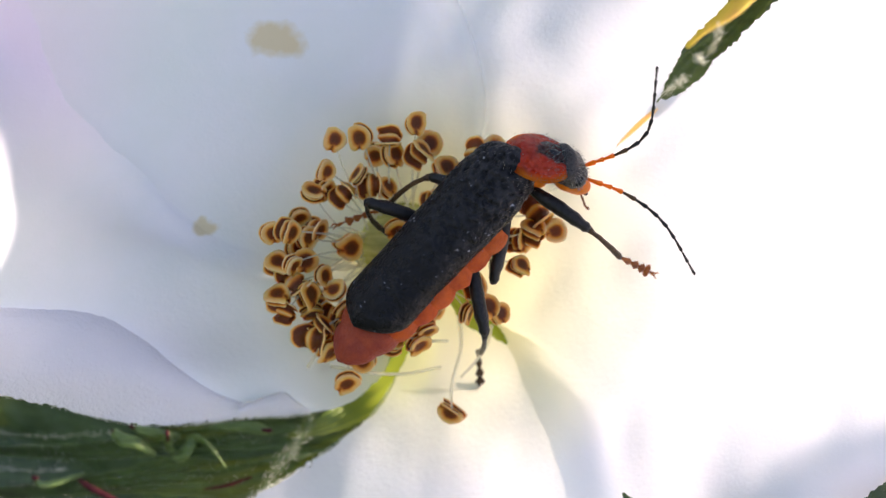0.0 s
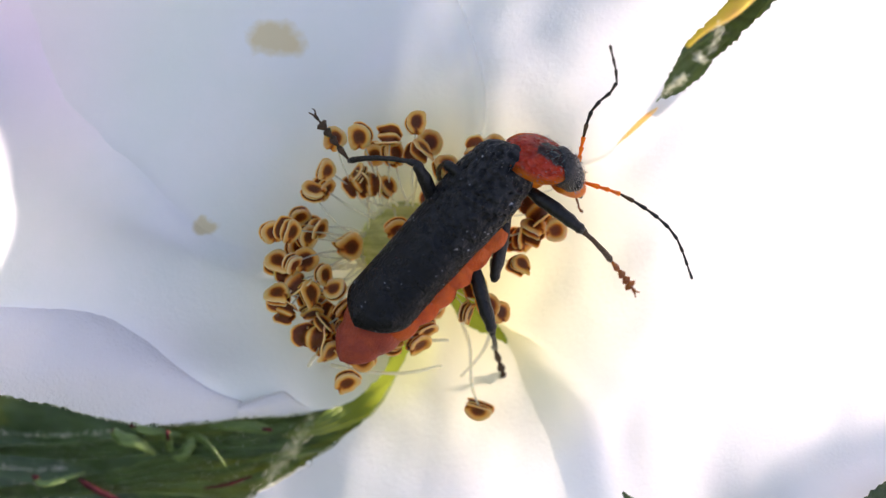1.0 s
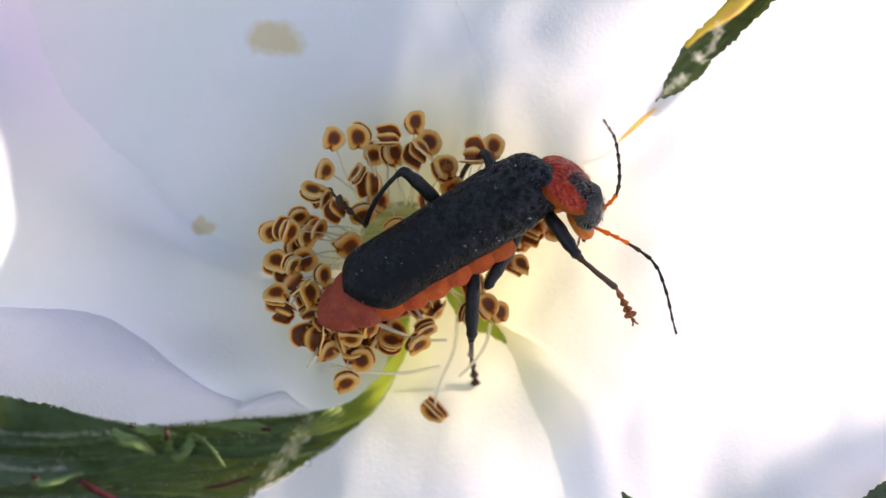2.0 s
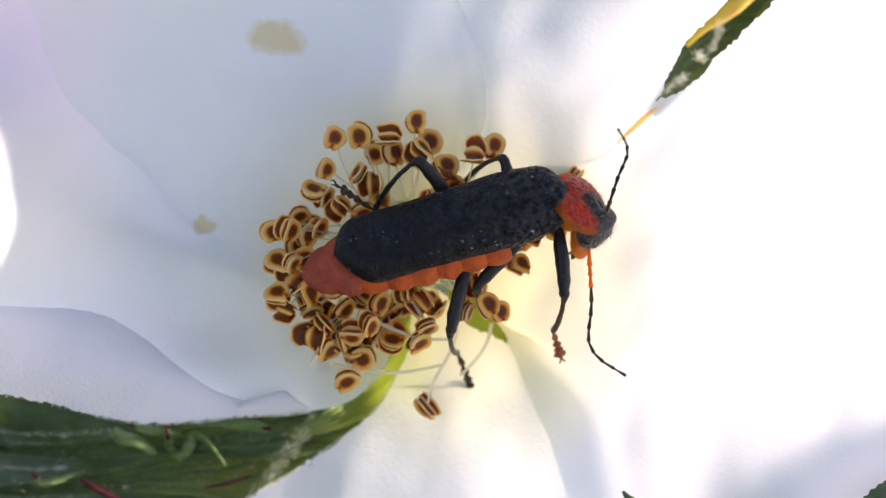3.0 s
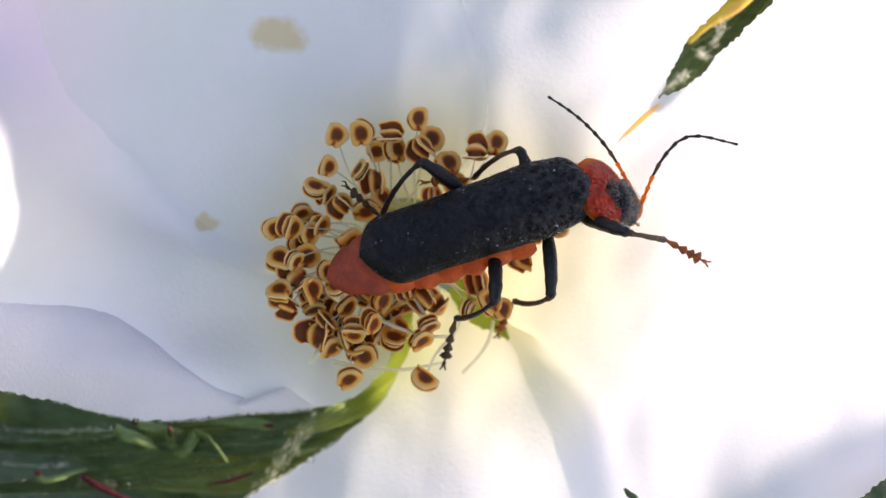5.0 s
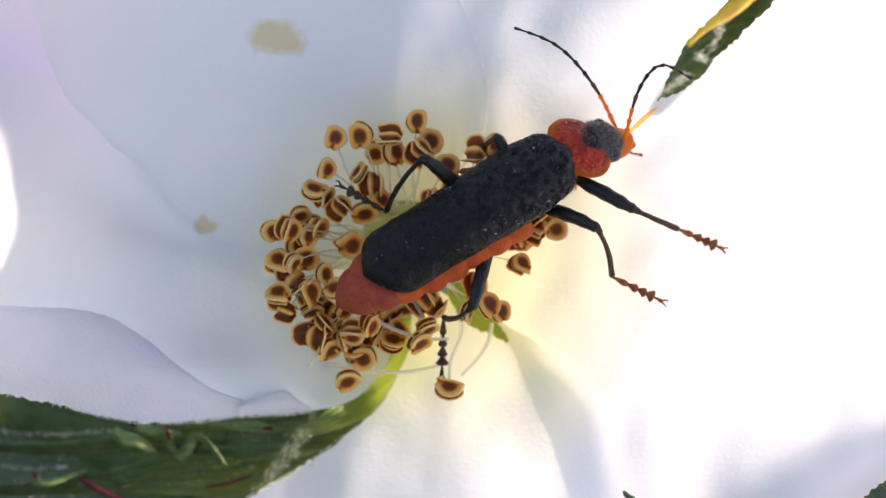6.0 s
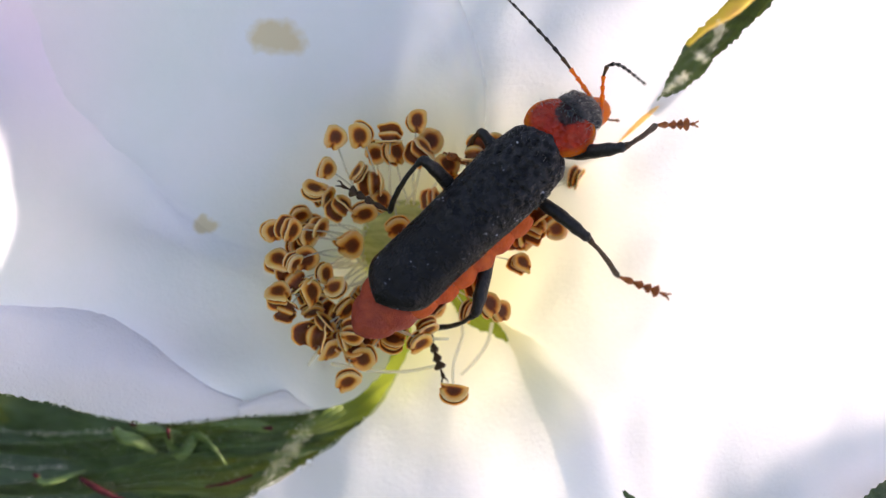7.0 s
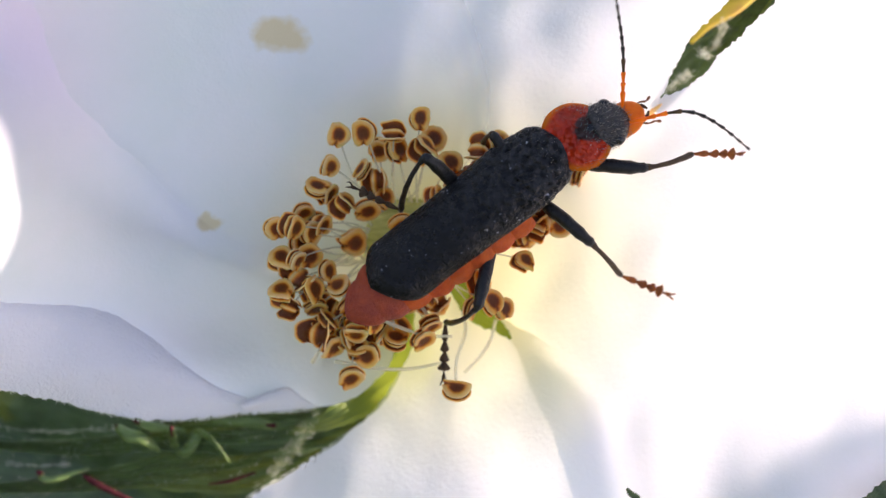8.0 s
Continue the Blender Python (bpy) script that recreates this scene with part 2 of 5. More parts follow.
def ground_material():
    n = Nodes("ground")
    p = n.place()
    c = n.ramp(n.noise(p, 60, 6, 0.7), [(0.3, (0.02, 0.035, 0.012)), (0.7, (0.06, 0.1, 0.03))])
    return n.surface(Base_Color=c, Roughness=0.9, Normal=n.bump(n.noise(p, 20, 5), 12))


WATER = Nodes("water").surface(Base_Color=(1.0, 1.0, 1.0), Roughness=0.02, IOR=1.33, Transmission_Weight=1.0)
PETAL = petal_material()
PETAL_BACK = petal_material("petal_back", True)
SEPAL = green_material("sepal", (0.018, 0.042, 0.008), (0.06, 0.11, 0.022), 0.05)
LEAF = green_material("leaf", (0.012, 0.032, 0.01), (0.035, 0.075, 0.02), 0.04)
ANTHER, FILAMENT = anther_material(), filament_material()
ELYTRON, PRONOTUM = elytron_material(), pronotum_material()
ABDOMEN = chitin("abdomen", (0.46, 0.05, 0.014), (0.92, 0.22, 0.03), 0.36, 0.42, 0.4, 0.12, 0.45)
# the abdomen again, with the shade at its tip put into the colour
ABDOMEN_SHADED = chitin("abdomen_shaded", (0.25, 0.024, 0.012), (0.5, 0.075, 0.02), 0.42, 0.2, 0.5, 0.1, 0.5)
BLACK = chitin("black_chitin", (0.003, 0.003, 0.003), (0.014, 0.013, 0.013), 0.34, depth=0.045, size=0.2, spec=0.3)
HEAD = chitin("head_chitin", (0.006, 0.0055, 0.0055), (0.05, 0.043, 0.042), 0.24, size=0.12, depth=0.14, spec=0.5)
BROWN = chitin("brown_chitin", (0.025, 0.014, 0.007), (0.11, 0.058, 0.024), 0.4, 0.12, depth=0.06, spec=0.3)
AMBER = chitin("amber_chitin", (0.66, 0.14, 0.008), (0.95, 0.32, 0.018), 0.3, 0.45)
AMBER_DARK = chitin("dark_amber_chitin", (0.1, 0.03, 0.008), (0.3, 0.09, 0.015), 0.35, 0.2)
AMBER_BROWN = chitin("amber_brown_chitin", (0.12, 0.026, 0.006), (0.5, 0.16, 0.025), 0.3, 0.35, 0.16)
EYE = chitin("eye", (0.004, 0.004, 0.005), (0.012, 0.012, 0.013), 0.15, 0, 0.05, 0.01)
LIME, PALE_LIME = lime_material("lime", 4.3, 7.0), lime_material("pale_lime", 8.0, 14.0)
RUST = chitin("rust", (0.04, 0.006, 0.01), (0.11, 0.02, 0.022), 0.7, spec=0.15)
STRAW = chitin("straw", (0.9, 0.56, 0.26), (1.0, 0.7, 0.42), 0.6, 0.7, 1.2)
OCHRE = chitin("ochre", (0.5, 0.26, 0.1), (0.62, 0.55, 0.06), 0.6, 0.45, 0.9)
DOWN = chitin("down", (0.7, 0.72, 0.68), (0.88, 0.9, 0.88), 0.6, 0.3, 1.0)
LOBE = green_material("sepal_lobe", (0.045, 0.095, 0.02), (0.13, 0.21, 0.05), 0.12)
FUZZ = chitin("grey_fuzz", (0.22, 0.21, 0.2), (0.42, 0.4, 0.38), 0.5, 0.3, 0.4)
VEIL = veil_material()
STIGMA = green_material("stigma", (0.35, 0.38, 0.08), (0.6, 0.6, 0.22), 0.3)


# ---- tools for meshes ----
def part(name, bm, material, parent=None, label="", smooth=True):
    """Links a bmesh, drawn in mm, as one mesh object."""
    bmesh.ops.scale(bm, vec=(MM, MM, MM), verts=bm.verts)
    bmesh.ops.recalc_face_normals(bm, faces=bm.faces)
    me = bpy.data.meshes.new(name)
    bm.to_mesh(me)
    bm.free()
    me.materials.append(material)
    if smooth:
        me.polygons.foreach_set("use_smooth", [True] * len(me.polygons))
    ob = new(name, me)
    if parent:
        ob.parent = parent
    if label:
        tagged(ob, label)
    return ob


def again(ob, parent, m=None):
    """A part that shares another part's mesh."""
    twin = new(ob.name.split(".")[0], ob.data)
    twin.parent = parent
    if m is not None:
        twin.matrix_basis = m
    if "label" in ob:
        twin["label"] = ob["label"]
    return twin


def sheet(bm, rows, closed=False):
    """Faces over a grid of points."""
    grid = [[bm.verts.new(p) for p in row] for row in rows]
    for a, b in zip(grid, grid[1:]):
        n = len(a)
        for i in range(n if closed else n - 1):
            j = (i + 1) % n
            bm.faces.new((a[i], a[j], b[j], b[i]))
    return grid


def tube(bm, spine, radii, sides=8, flat=1.0, cap=True):
    """A round bar along a line of points, closed at both ends."""
    spine = [Vector(p) for p in spine]
    rows, side = [], None
    for i, p in enumerate(spine):
        d = (spine[min(i + 1, len(spine) - 1)] - spine[max(i - 1, 0)]).normalized()
        ref = side if side is not None else Vector((0, 0, 1)).cross(d)
        if side is None and ref.length < 0.05:
            ref = Vector((0, 1, 0))
        ref = (ref - d * ref.dot(d)).normalized()
        side, up = ref, d.cross(ref)
        r = radii[i]
        rows.append([p + side * (r * math.cos(2 * math.pi * k / sides)) + up * (r * flat * math.sin(2 * math.pi * k / sides)) for k in range(sides)])
    grid = sheet(bm, rows, closed=True)
    if cap:
        for ring, p in ((grid[0], spine[0]), (grid[-1], spine[-1])):
            c = bm.verts.new(p)
            for k in range(sides):
                bm.faces.new((ring[k], ring[(k + 1) % sides], c))
    return grid


def curve_at(points, f):
    """A smooth line through points, at 0..1."""
    points = [Vector(p) for p in points]
    s = max(0.0, min(1.0, f)) * (len(points) - 1)
    i = min(int(s), len(points) - 2)
    u = s - i
    a, b = points[i], points[i + 1]
    p = points[i - 1] if i else a * 2 - b
    q = points[i + 2] if i + 2 < len(points) else b * 2 - a
    return 0.5 * ((2 * a) + (b - p) * u + (2 * p - 5 * a + 4 * b - q) * u * u + (3 * a - p - 3 * b + q) * u ** 3)


def line(points, n):
    return [curve_at(points, i / (n - 1)) for i in range(n)]


def smooth(a, b, x):
    f = max(0.0, min(1.0, (x - a) / (b - a)))
    return f * f * (3 - 2 * f)


# ---- ground far below, seen between the petals ----
def build_ground():
    bm = bmesh.new()
    n = 40
    rows = []
    for i in range(n + 1):
        row = []
        for j in range(n + 1):
            u, v = (i / n * 2 - 1), (j / n * 2 - 1)
            x, y = 60000 * u ** 5 + 400 * u, 60000 * v ** 5 + 400 * v
            row.append((x, y, -420 + 25 * noise.noise((x / 90, y / 90, 0.3))))
        rows.append(row)
    sheet(bm, rows)
    tagged(part("ground", bm, ground_material()), "mossy dark green ground far under the rose bush", "ground", kind="structure")


# ---- the rose ----
def rise(th):
    """How high the cup of petals stands 16 mm out from the flower's heart, by the direction in degrees."""
    table = ((-180, 5.4), (-150, 3.6), (-120, 2.4), (-90, 2.4), (-45, 3.4), (0, 4.2), (45, 4.8), (80, 5.8), (115, 6.6), (150, 6.4), (180, 5.4))
    for (a, p), (b, q) in zip(table, table[1:]):
        if a <= th <= b:
            f = (th - a) / (b - a)
            f = f * f * (3 - 2 * f)
            return p + (q - p) * f
    return 5.4


def bowl(x, y):
    """Height of the inside of the flower, in mm."""
    dx, dy = x + 1.4, y
    r = math.hypot(dx, dy)
    return rise(math.degrees(math.atan2(dy, dx))) * (r / 16) ** 1.7


HEART = Vector((-1.4, 0.0, 0.0))


def petal(rose, name, left, right, rim, lift=0.0, shape=None, label="white rose petal with a pale yellow claw", nu=64, nv=56, seed=0.0, thin_side=0.0, thin_from=-1.0, thin_to=2.0, fray=0.09, thin_left=0.0):
    """A petal between two side lines from its claw outwards; rim: how far its middle bulges past the line between the sides' ends."""
    left = [Vector((*p, 0)) for p in left]
    right = [Vector((*p, 0)) for p in right]
    mid = ((left[-1] + right[-1]) / 2 - HEART).normalized()
    bm = bmesh.new()
    rows = []
    for j in range(nv):
        v = j / (nv - 1)
        a, b = curve_at(left, v), curve_at(right, v)
        row = []
        for i in range(nu):
            u = i / (nu - 1)
            p = a.lerp(b, u)
            p += mid * rim * v ** 2 * (4 * u * (1 - u)) ** 0.6
            # frayed, gently wavy margin
            edge = max(0.0, 1 - min(u, 1 - u) * 9)
            p += Vector((noise.noise((p.x * 0.9, p.y * 0.9, seed)), noise.noise((p.x * 0.9, p.y * 0.9, seed + 7)), 0)) * 0.12 * (edge + smooth(0.9, 1, v))
            p += Vector((noise.noise((p.x * 6.3, p.y * 6.3, seed)), noise.noise((p.x * 6.3, p.y * 6.3, seed + 7)), 0)) * fray * max(0.0, 1 - min(u, 1 - u) * 40)
            z = bowl(p.x, p.y) + lift * smooth(0.0, 0.25, v)
            z += 0.35 * noise.noise((p.x * 0.16, p.y * 0.16, 3.0)) * smooth(2, 7, (p - HEART).length)
            z += 0.16 * noise.noise((p.x * 0.36, p.y * 0.36, 8.0)) * smooth(3, 8, (p - HEART).length)
            z += 0.05 * noise.noise((p.x * 0.7, p.y * 0.7, 5.0)) * smooth(2, 6, (p - HEART).length)
            if shape:
                z += shape(p.x, p.y, u, v)
            row.append((p.x, p.y, z))
        rows.append(row)
    # how thin the tissue is: it thins out towards a margin
    layer = bm.verts.layers.float.new("thinness")
    for j, row in enumerate(sheet(bm, rows)):
        for i, v in enumerate(row):
            left_veil = 1 - smooth(0.0, thin_left, i / (nu - 1)) if thin_left else 0.0
            v[layer] = left_veil if not thin_side else left_veil + smooth(1 - thin_side, 1.0, i / (nu - 1)) * (1 - smooth(thin_to - 0.1, thin_to, j / (nv - 1))) * smooth(thin_from, thin_from + 0.15, j / (nv - 1))
    return part(name, bm, PETAL, rose, label)


def lobe(x, y, u, v):
    # the far tip stands up into the sun; the lower margin swells a little
    side = y - 1.5 - (x + 14) * 0.25
    tip = 7.8 * smooth(-9.8, -18.0, x) * math.exp(-(side / (4.2 if side > 0 else 2.6)) ** 2)
    g = 0.7 * math.exp(-((x + 13.0) / 6.0) ** 2 - ((y + 4.6) / 1.3) ** 2)
    free = 0.85 * math.exp(-(u / 0.2) ** 2) * smooth(0.2, 0.55, v)
    return tip + g + free - 0.4 * math.exp(-((u - 1.0) / 0.03) ** 2) * smooth(0.3, 0.6, v)


def rolled_margin(petal_ob, crest, edge, height, name="rolled_margin", rest=lobe, lift=0.16, soft_crest=0.0, sunk=0.3, label="downy paler underside rolled upwards"):
    """The margin of a petal rolled back over itself, between its crest and the outer edge."""
    crest = [Vector((*p, 0)) for p in crest]
    edge = [Vector((*p, 0)) for p in edge]
    bm = bmesh.new()
    rows = []
    nv, nu = 200, 26
    for j in range(nv):
        v = j / (nv - 1)
        a, b = curve_at(crest, v), curve_at(edge, v)
        row = []
        taper = math.sin(math.pi * min(1.0, 0.5 + v * 0.5))
        for i in range(nu):
            f = i / (nu - 1)
            p = a.lerp(b, f)
            p += Vector((noise.noise((p.x * 5.3, p.y * 5.3, 2.0)), noise.noise((p.x * 5.3, p.y * 5.3, 9.0)), 0)) * 0.1 * max(0.0, abs(f * 2 - 1) * 6 - 5)
            z = bowl(p.x, p.y) + 0.35 * noise.noise((p.x * 0.16, p.y * 0.16, 3.0)) + rest(p.x, p.y, 0.5, 0.5) + lift - sunk * (1 - smooth(0.0, 0.16, f))
            z += height * taper * math.sin(math.pi * min(1.0, f ** 0.75)) ** 1.1 + 0.08 * noise.noise((p.x * 0.9, p.y * 0.9, 4.0))
            row.append((p.x, p.y, z))
        rows.append(row)
    layer = bm.verts.layers.float.new("thinness")
    for row in sheet(bm, rows):
        for i, vert in enumerate(row):
            vert[layer] = 1 - smooth(0.0, soft_crest, i / (nu - 1)) if soft_crest else 0.0
    return part(name, bm, PETAL_BACK, petal_ob, label)


def raised_side(x, y, u, v):
    # one margin stands up over the neighbouring petal, the far corner bends down
    return 0.08 * math.exp(-(u / 0.17) ** 2) * smooth(0.45, 0.75, v) - 2.0 * smooth(9, 19, x) * smooth(-2.5, -9, y)


def build_rose():
    rose = new("dog_rose")
    rose.matrix_basis = LEAN
    tagged(rose, "open white dog rose with brown-yellow stamens on its stalk", "flower")
    # petals, from the lowest to the uppermost
    petal(rose, "petal", [(-1.99, -0.19), (-4.72, 0.44), (-7.33, 2.92), (-9.17, 6.28), (-9.97, 8.73), (-10.40, 10.34)],
          [(-0.40, 0.44), (2.44, 2.02), (5.76, 3.13), (6.67, 4.02), (7.60, 5.09), (8.22, 6.50), (8.73, 7.36), (9.32, 8.02), (10.00, 8.75), (10.68, 10.39)], 3.5, 0.04, seed=4.0, fray=0.08, nv=220, thin_side=0.04, thin_to=0.3, thin_left=0.4)
    petal(rose, "petal", [(-2.63, -0.61), (-5.96, -1.24), (-9.56, 0.02), (-13.09, 2.22), (-15.22, 4.68), (-16.96, 7.15)],
          [(-1.04, 0.23), (0.34, 2.13), (2.01, 4.00), (2.58, 5.63), (2.39, 7.43), (1.86, 8.99), (1.33, 10.70)], 5.0, 0.1, seed=1.0, thin_side=0.16,
          label="white rose petal with a dried cream blotch")
    lower = petal(rose, "petal", [(-1.27, -1.25), (-1.20, -3.36), (-1.60, -4.66), (-2.61, -6.14), (-4.48, -7.62), (-5.92, -8.52), (-7.14, -9.22), (-8.34, -10.30)],
          [(-0.51, -1.46), (1.70, -2.45), (3.00, -3.10), (4.40, -4.05), (6.20, -5.30), (7.00, -7.20), (7.20, -9.20), (7.40, -11.0)], 4.0, 0.0, seed=2.0, thin_side=0.08, thin_from=0.3)
    rolled = petal(rose, "petal", [(-2.20, 0.02), (-6.37, -0.23), (-9.16, 1.05), (-10.65, 2.66), (-12.24, 4.41), (-13.21, 6.10), (-13.82, 8.48), (-14.26, 10.05)],
          [(-1.88, -2.52), (-1.98, -4.20), (-2.82, -5.24), (-3.87, -5.91), (-4.91, -6.02), (-6.36, -6.00), (-8.38, -6.25), (-10.56, -6.31), (-12.89, -5.77), (-15.62, -5.06), (-17.65, -4.47)],
          4.0, 0.16, lobe, seed=3.0, label="white rose petal with a rolled and frayed lower margin", nu=90)
    folded = petal(rose, "petal", [(0.13, -1.04), (1.69, -2.55), (2.40, -3.59), (3.10, -5.21), (3.50, -6.23), (4.03, -7.45), (4.69, -9.45), (6.01, -12.16), (8.27, -14.70)],
          [(-0.40, 0.34), (2.42, 2.16), (5.64, 3.32), (6.61, 4.12), (7.62, 5.19), (8.98, 5.93), (9.71, 6.74), (10.50, 7.58), (11.66, 8.66), (13.32, 10.93)], 6.6, 0.08, raised_side, seed=5.0, thin_side=0.045, thin_to=0.18, fray=0.08, nv=220)

    rolled_margin(rolled, [(-17.83, -1.52), (-15.83, -1.75), (-13.91, -1.98), (-12.27, -2.25), (-10.87, -3.02), (-9.57, -4.12), (-8.39, -5.05), (-7.38, -5.61)],
                  [(-17.98, -4.42), (-15.97, -4.98), (-14.01, -5.51), (-12.31, -6.05), (-10.85, -6.34), (-9.54, -6.38), (-8.38, -6.31), (-7.26, -6.19)], 0.95)
    rolled_margin(rolled, [(-7.48, -5.73), (-6.97, -5.53), (-6.40, -5.32), (-5.85, -5.22), (-5.44, -5.56), (-4.95, -5.94)],
                  [(-7.48, -6.23), (-6.97, -6.22), (-6.40, -6.19), (-5.84, -6.16), (-5.43, -6.10), (-4.87, -6.05)], 0.4)
    rolled_margin(folded, [(10.37, -9.83), (11.36, -8.61), (12.60, -7.41), (14.16, -6.41), (16.79, -5.37)],
                  [(12.73, -11.80), (13.86, -10.78), (15.14, -9.93), (16.55, -8.88), (18.26, -7.24)], 0.0, "folded_corner", raised_side, -0.3, 0.6, 0.0, "corner of the petal folded under")

    # a fringe of down along the lower margins
    def fringe(owner, path, way, count, seed, up):
        pts = [Vector((x, y, bowl(x, y) + up)) for x, y in path]
        hairs(owner, pts, 0.11, way, count, seed, 1.0, 0.05)
    fringe(rolled, [(-17.98, -4.42), (-15.97, -4.98), (-14.01, -5.51), (-12.31, -6.05), (-10.85, -6.34), (-9.54, -6.38), (-8.38, -6.31), (-7.26, -6.19), (-5.84, -6.16), (-4.87, -6.05)], (0, -1, 0.3), 620, 51, 0.25)
    fringe(lower, [(-1.60, -4.66), (-2.61, -6.14), (-4.48, -7.62), (-5.92, -8.52), (-7.14, -9.22), (-8.34, -10.30)], (-0.6, 0.8, 0.3), 320, 52, 0.05)

    # heart of the flower: swollen cup with a tuft of stigmas
    bm = bmesh.new()
    rows = []
    for i in range(9):
        a = i / 8 * math.pi / 2
        r, z = 1.75 * math.cos(a) + 0.02, 0.2 + 0.75 * math.sin(a)
        rows.append([(HEART.x + r * math.cos(k * math.pi / 12), r * math.sin(k * math.pi / 12), z) for k in range(24)])
    sheet(bm, rows, closed=True)
    part("receptacle", bm, STIGMA, rose, "yellow-green swollen disc")
    bm = bmesh.new()
    for k in range(22):
        a, r = k * 2.4, 0.16 * math.sqrt(k)
        x, y = HEART.x + r * math.cos(a), r * math.sin(a)
        tube(bm, [(x, y, 0.7), (x * 1.02, y * 1.05, 1.2), (x, y * 1.1, 1.5 + 0.15 * math.sin(k * 5))], [0.07, 0.07, 0.14], 6)
    tagged(part("stigma_tuft", bm, STIGMA, rose, "pale yellow-green stigmas"), kind="stuff")
    # a curled green scrap of sepal lying on a petal
    bm = bmesh.new()
    tube(bm, line([(6.45, -8.75, 2.7), (6.6, -8.95, 2.75), (6.85, -9.15, 2.7), (7.0, -9.7, 2.6)], 16), [0.03 + 0.09 * math.sin(math.pi * (k + 1) / 17) for k in range(16)], 8, 0.6)
    part("sepal_tip", bm, SEPAL, rose, "curled dark green sepal tip on a petal")
    # stalk and hip below
    bm = bmesh.new()
    tube(bm, [(-1.4, 0, -0.25), (-1.4, 0, -1.5), (-1.4, 0, -4), (-1.4, 0, -7), (-1.5, -0.9, -9), (-19, -23, -40), (-128, -153, -140), (-240, -290, -235)],
         [1.2, 1.3, 1.9, 1.7, 0.8, 0.75, 1.4, 2.2], 14)
    part("stalk", bm, SEPAL, rose, "green stalk with a swollen hip")
    return rose


def sepal(rose, spine, width, label="", seed=0.0, bank=0.0, ribs=0.09):
    """A narrow pointed sepal along a line, keeled and uneven-edged."""
    n = 40
    pts = line(spine, n)
    bm = bmesh.new()
    rows = []
    for i, p in enumerate(pts):
        f = i / (n - 1)
        d = (pts[min(i + 1, n - 1)] - pts[max(i - 1, 0)]).normalized()
        side = d.cross(Vector((0, 0, 1))).normalized()
        side = side * math.cos(radians(bank)) + d.cross(side) * math.sin(radians(bank))
        w = width * (0.55 + 0.45 * math.sin(math.pi * min(1, f * 1.5))) * (1 - f ** 2.5) + 0.05
        row = []
        for k in range(25):
            s = k / 12 - 1
            edge = abs(s) ** 4 * 0.09 * noise.noise((p.x * 5, p.y * 5, s * 3 + seed))
            q = p + side * (s * w + edge) + Vector((0, 0, 0.35 * w * (s * s) + ribs * math.cos(s * 14 + 3 * noise.noise((p.x * 0.5, p.y * 0.5, seed)))))
            row.append(q)
        rows.append(row)
    sheet(bm, rows)
    blade = part("sepal", bm, SEPAL, rose, label)
    return blade


def leaf(name, spine, width, label, seed=0.0):
    """A toothed leaflet with a midrib and side veins."""
    n = 60
    pts = line(spine, n)
    bm = bmesh.new()
    rows = []
    for i, p in enumerate(pts):
        f = i / (n - 1)
        d = (pts[min(i + 1, n - 1)] - pts[max(i - 1, 0)]).normalized()
        side = d.cross(Vector((0, 0, 1))).normalized()
        w = width * math.sin(math.pi * min(0.98, f ** 0.8 + 0.02)) * (1 + 0.09 * ((f * 22) % 1.0)) + 0.03
        row = []
        for k in range(21):
            s = k / 10 - 1
            vein = 0.16 * abs(math.sin((f * 9 - abs(s) * 1.6) * math.pi)) * (1 - abs(s) * 0.4)
            row.append(p + side * s * w + d * abs(s) * w * 0.15 + Vector((0, 0, 0.25 * w * abs(s) + vein - 0.5 * math.exp(-(s * 9) ** 2) + 0.4 * noise.noise((p.x * 0.3, p.y * 0.3, seed + s)))))
        rows.append(row)
    sheet(bm, rows)
    ob = part(name, bm, LEAF)
    ob.matrix_basis = LEAN
    bm = bmesh.new()
    tube(bm, [p + Vector((0, 0, -0.45)) for p in pts[::4]], [0.22 - 0.012 * k for k in range(len(pts[::4]))], 7)
    part("midrib", bm, SEPAL, ob)
    return tagged(ob, label, "leaf", group="leaves under the flower")


def hairs(parent, pts, length, out, count, seed, thick=1.0, spread=0.0):
    """Fine pale hairs along a margin."""
    rng = random.Random(seed)
    bm = bmesh.new()
    for k in range(count):
        p = curve_at(pts, rng.random()) + Vector((rng.uniform(-1, 0.2), rng.uniform(-0.5, 0.5), 0)) * spread
        d = (Vector(out) + Vector((rng.uniform(-0.6, 0.6), rng.uniform(-0.6, 0.6), rng.uniform(-0.2, 0.7)))).normalized() * length * rng.uniform(0.4, 1.2)
        tube(bm, [p, p + d * 0.5 + Vector((0, 0, 0.04)), p + d], [0.009 * thick, 0.007 * thick, 0.004 * thick], 4)
    tagged(part("hairs", bm, DOWN, parent, "fine pale hairs"), kind="stuff")


def lobe_of(blade, path, width, dark_tip=True):
    bm = bmesh.new()
    tube(bm, line(path, 24), [width * (0.25 + 0.75 * math.sin(math.pi * (0.12 + 0.86 * k / 23)) ** 0.7) for k in range(24)], 8, 0.55)
    ob = part("sepal_lobe", bm, LOBE, blade, "unseen green strip added to block the sun with a dark tip" if dark_tip else "unseen green strip added to block the sun")
    if dark_tip:
        bm = bmesh.new()
        p, q = Vector(path[0]), Vector(path[1])
        tube(bm, [p - (q - p) * 0.2, p, p + (q - p) * 0.35], [0.03, 0.1, 0.11], 7)
        part("tip", bm, RUST, blade, "dried red-brown tip")


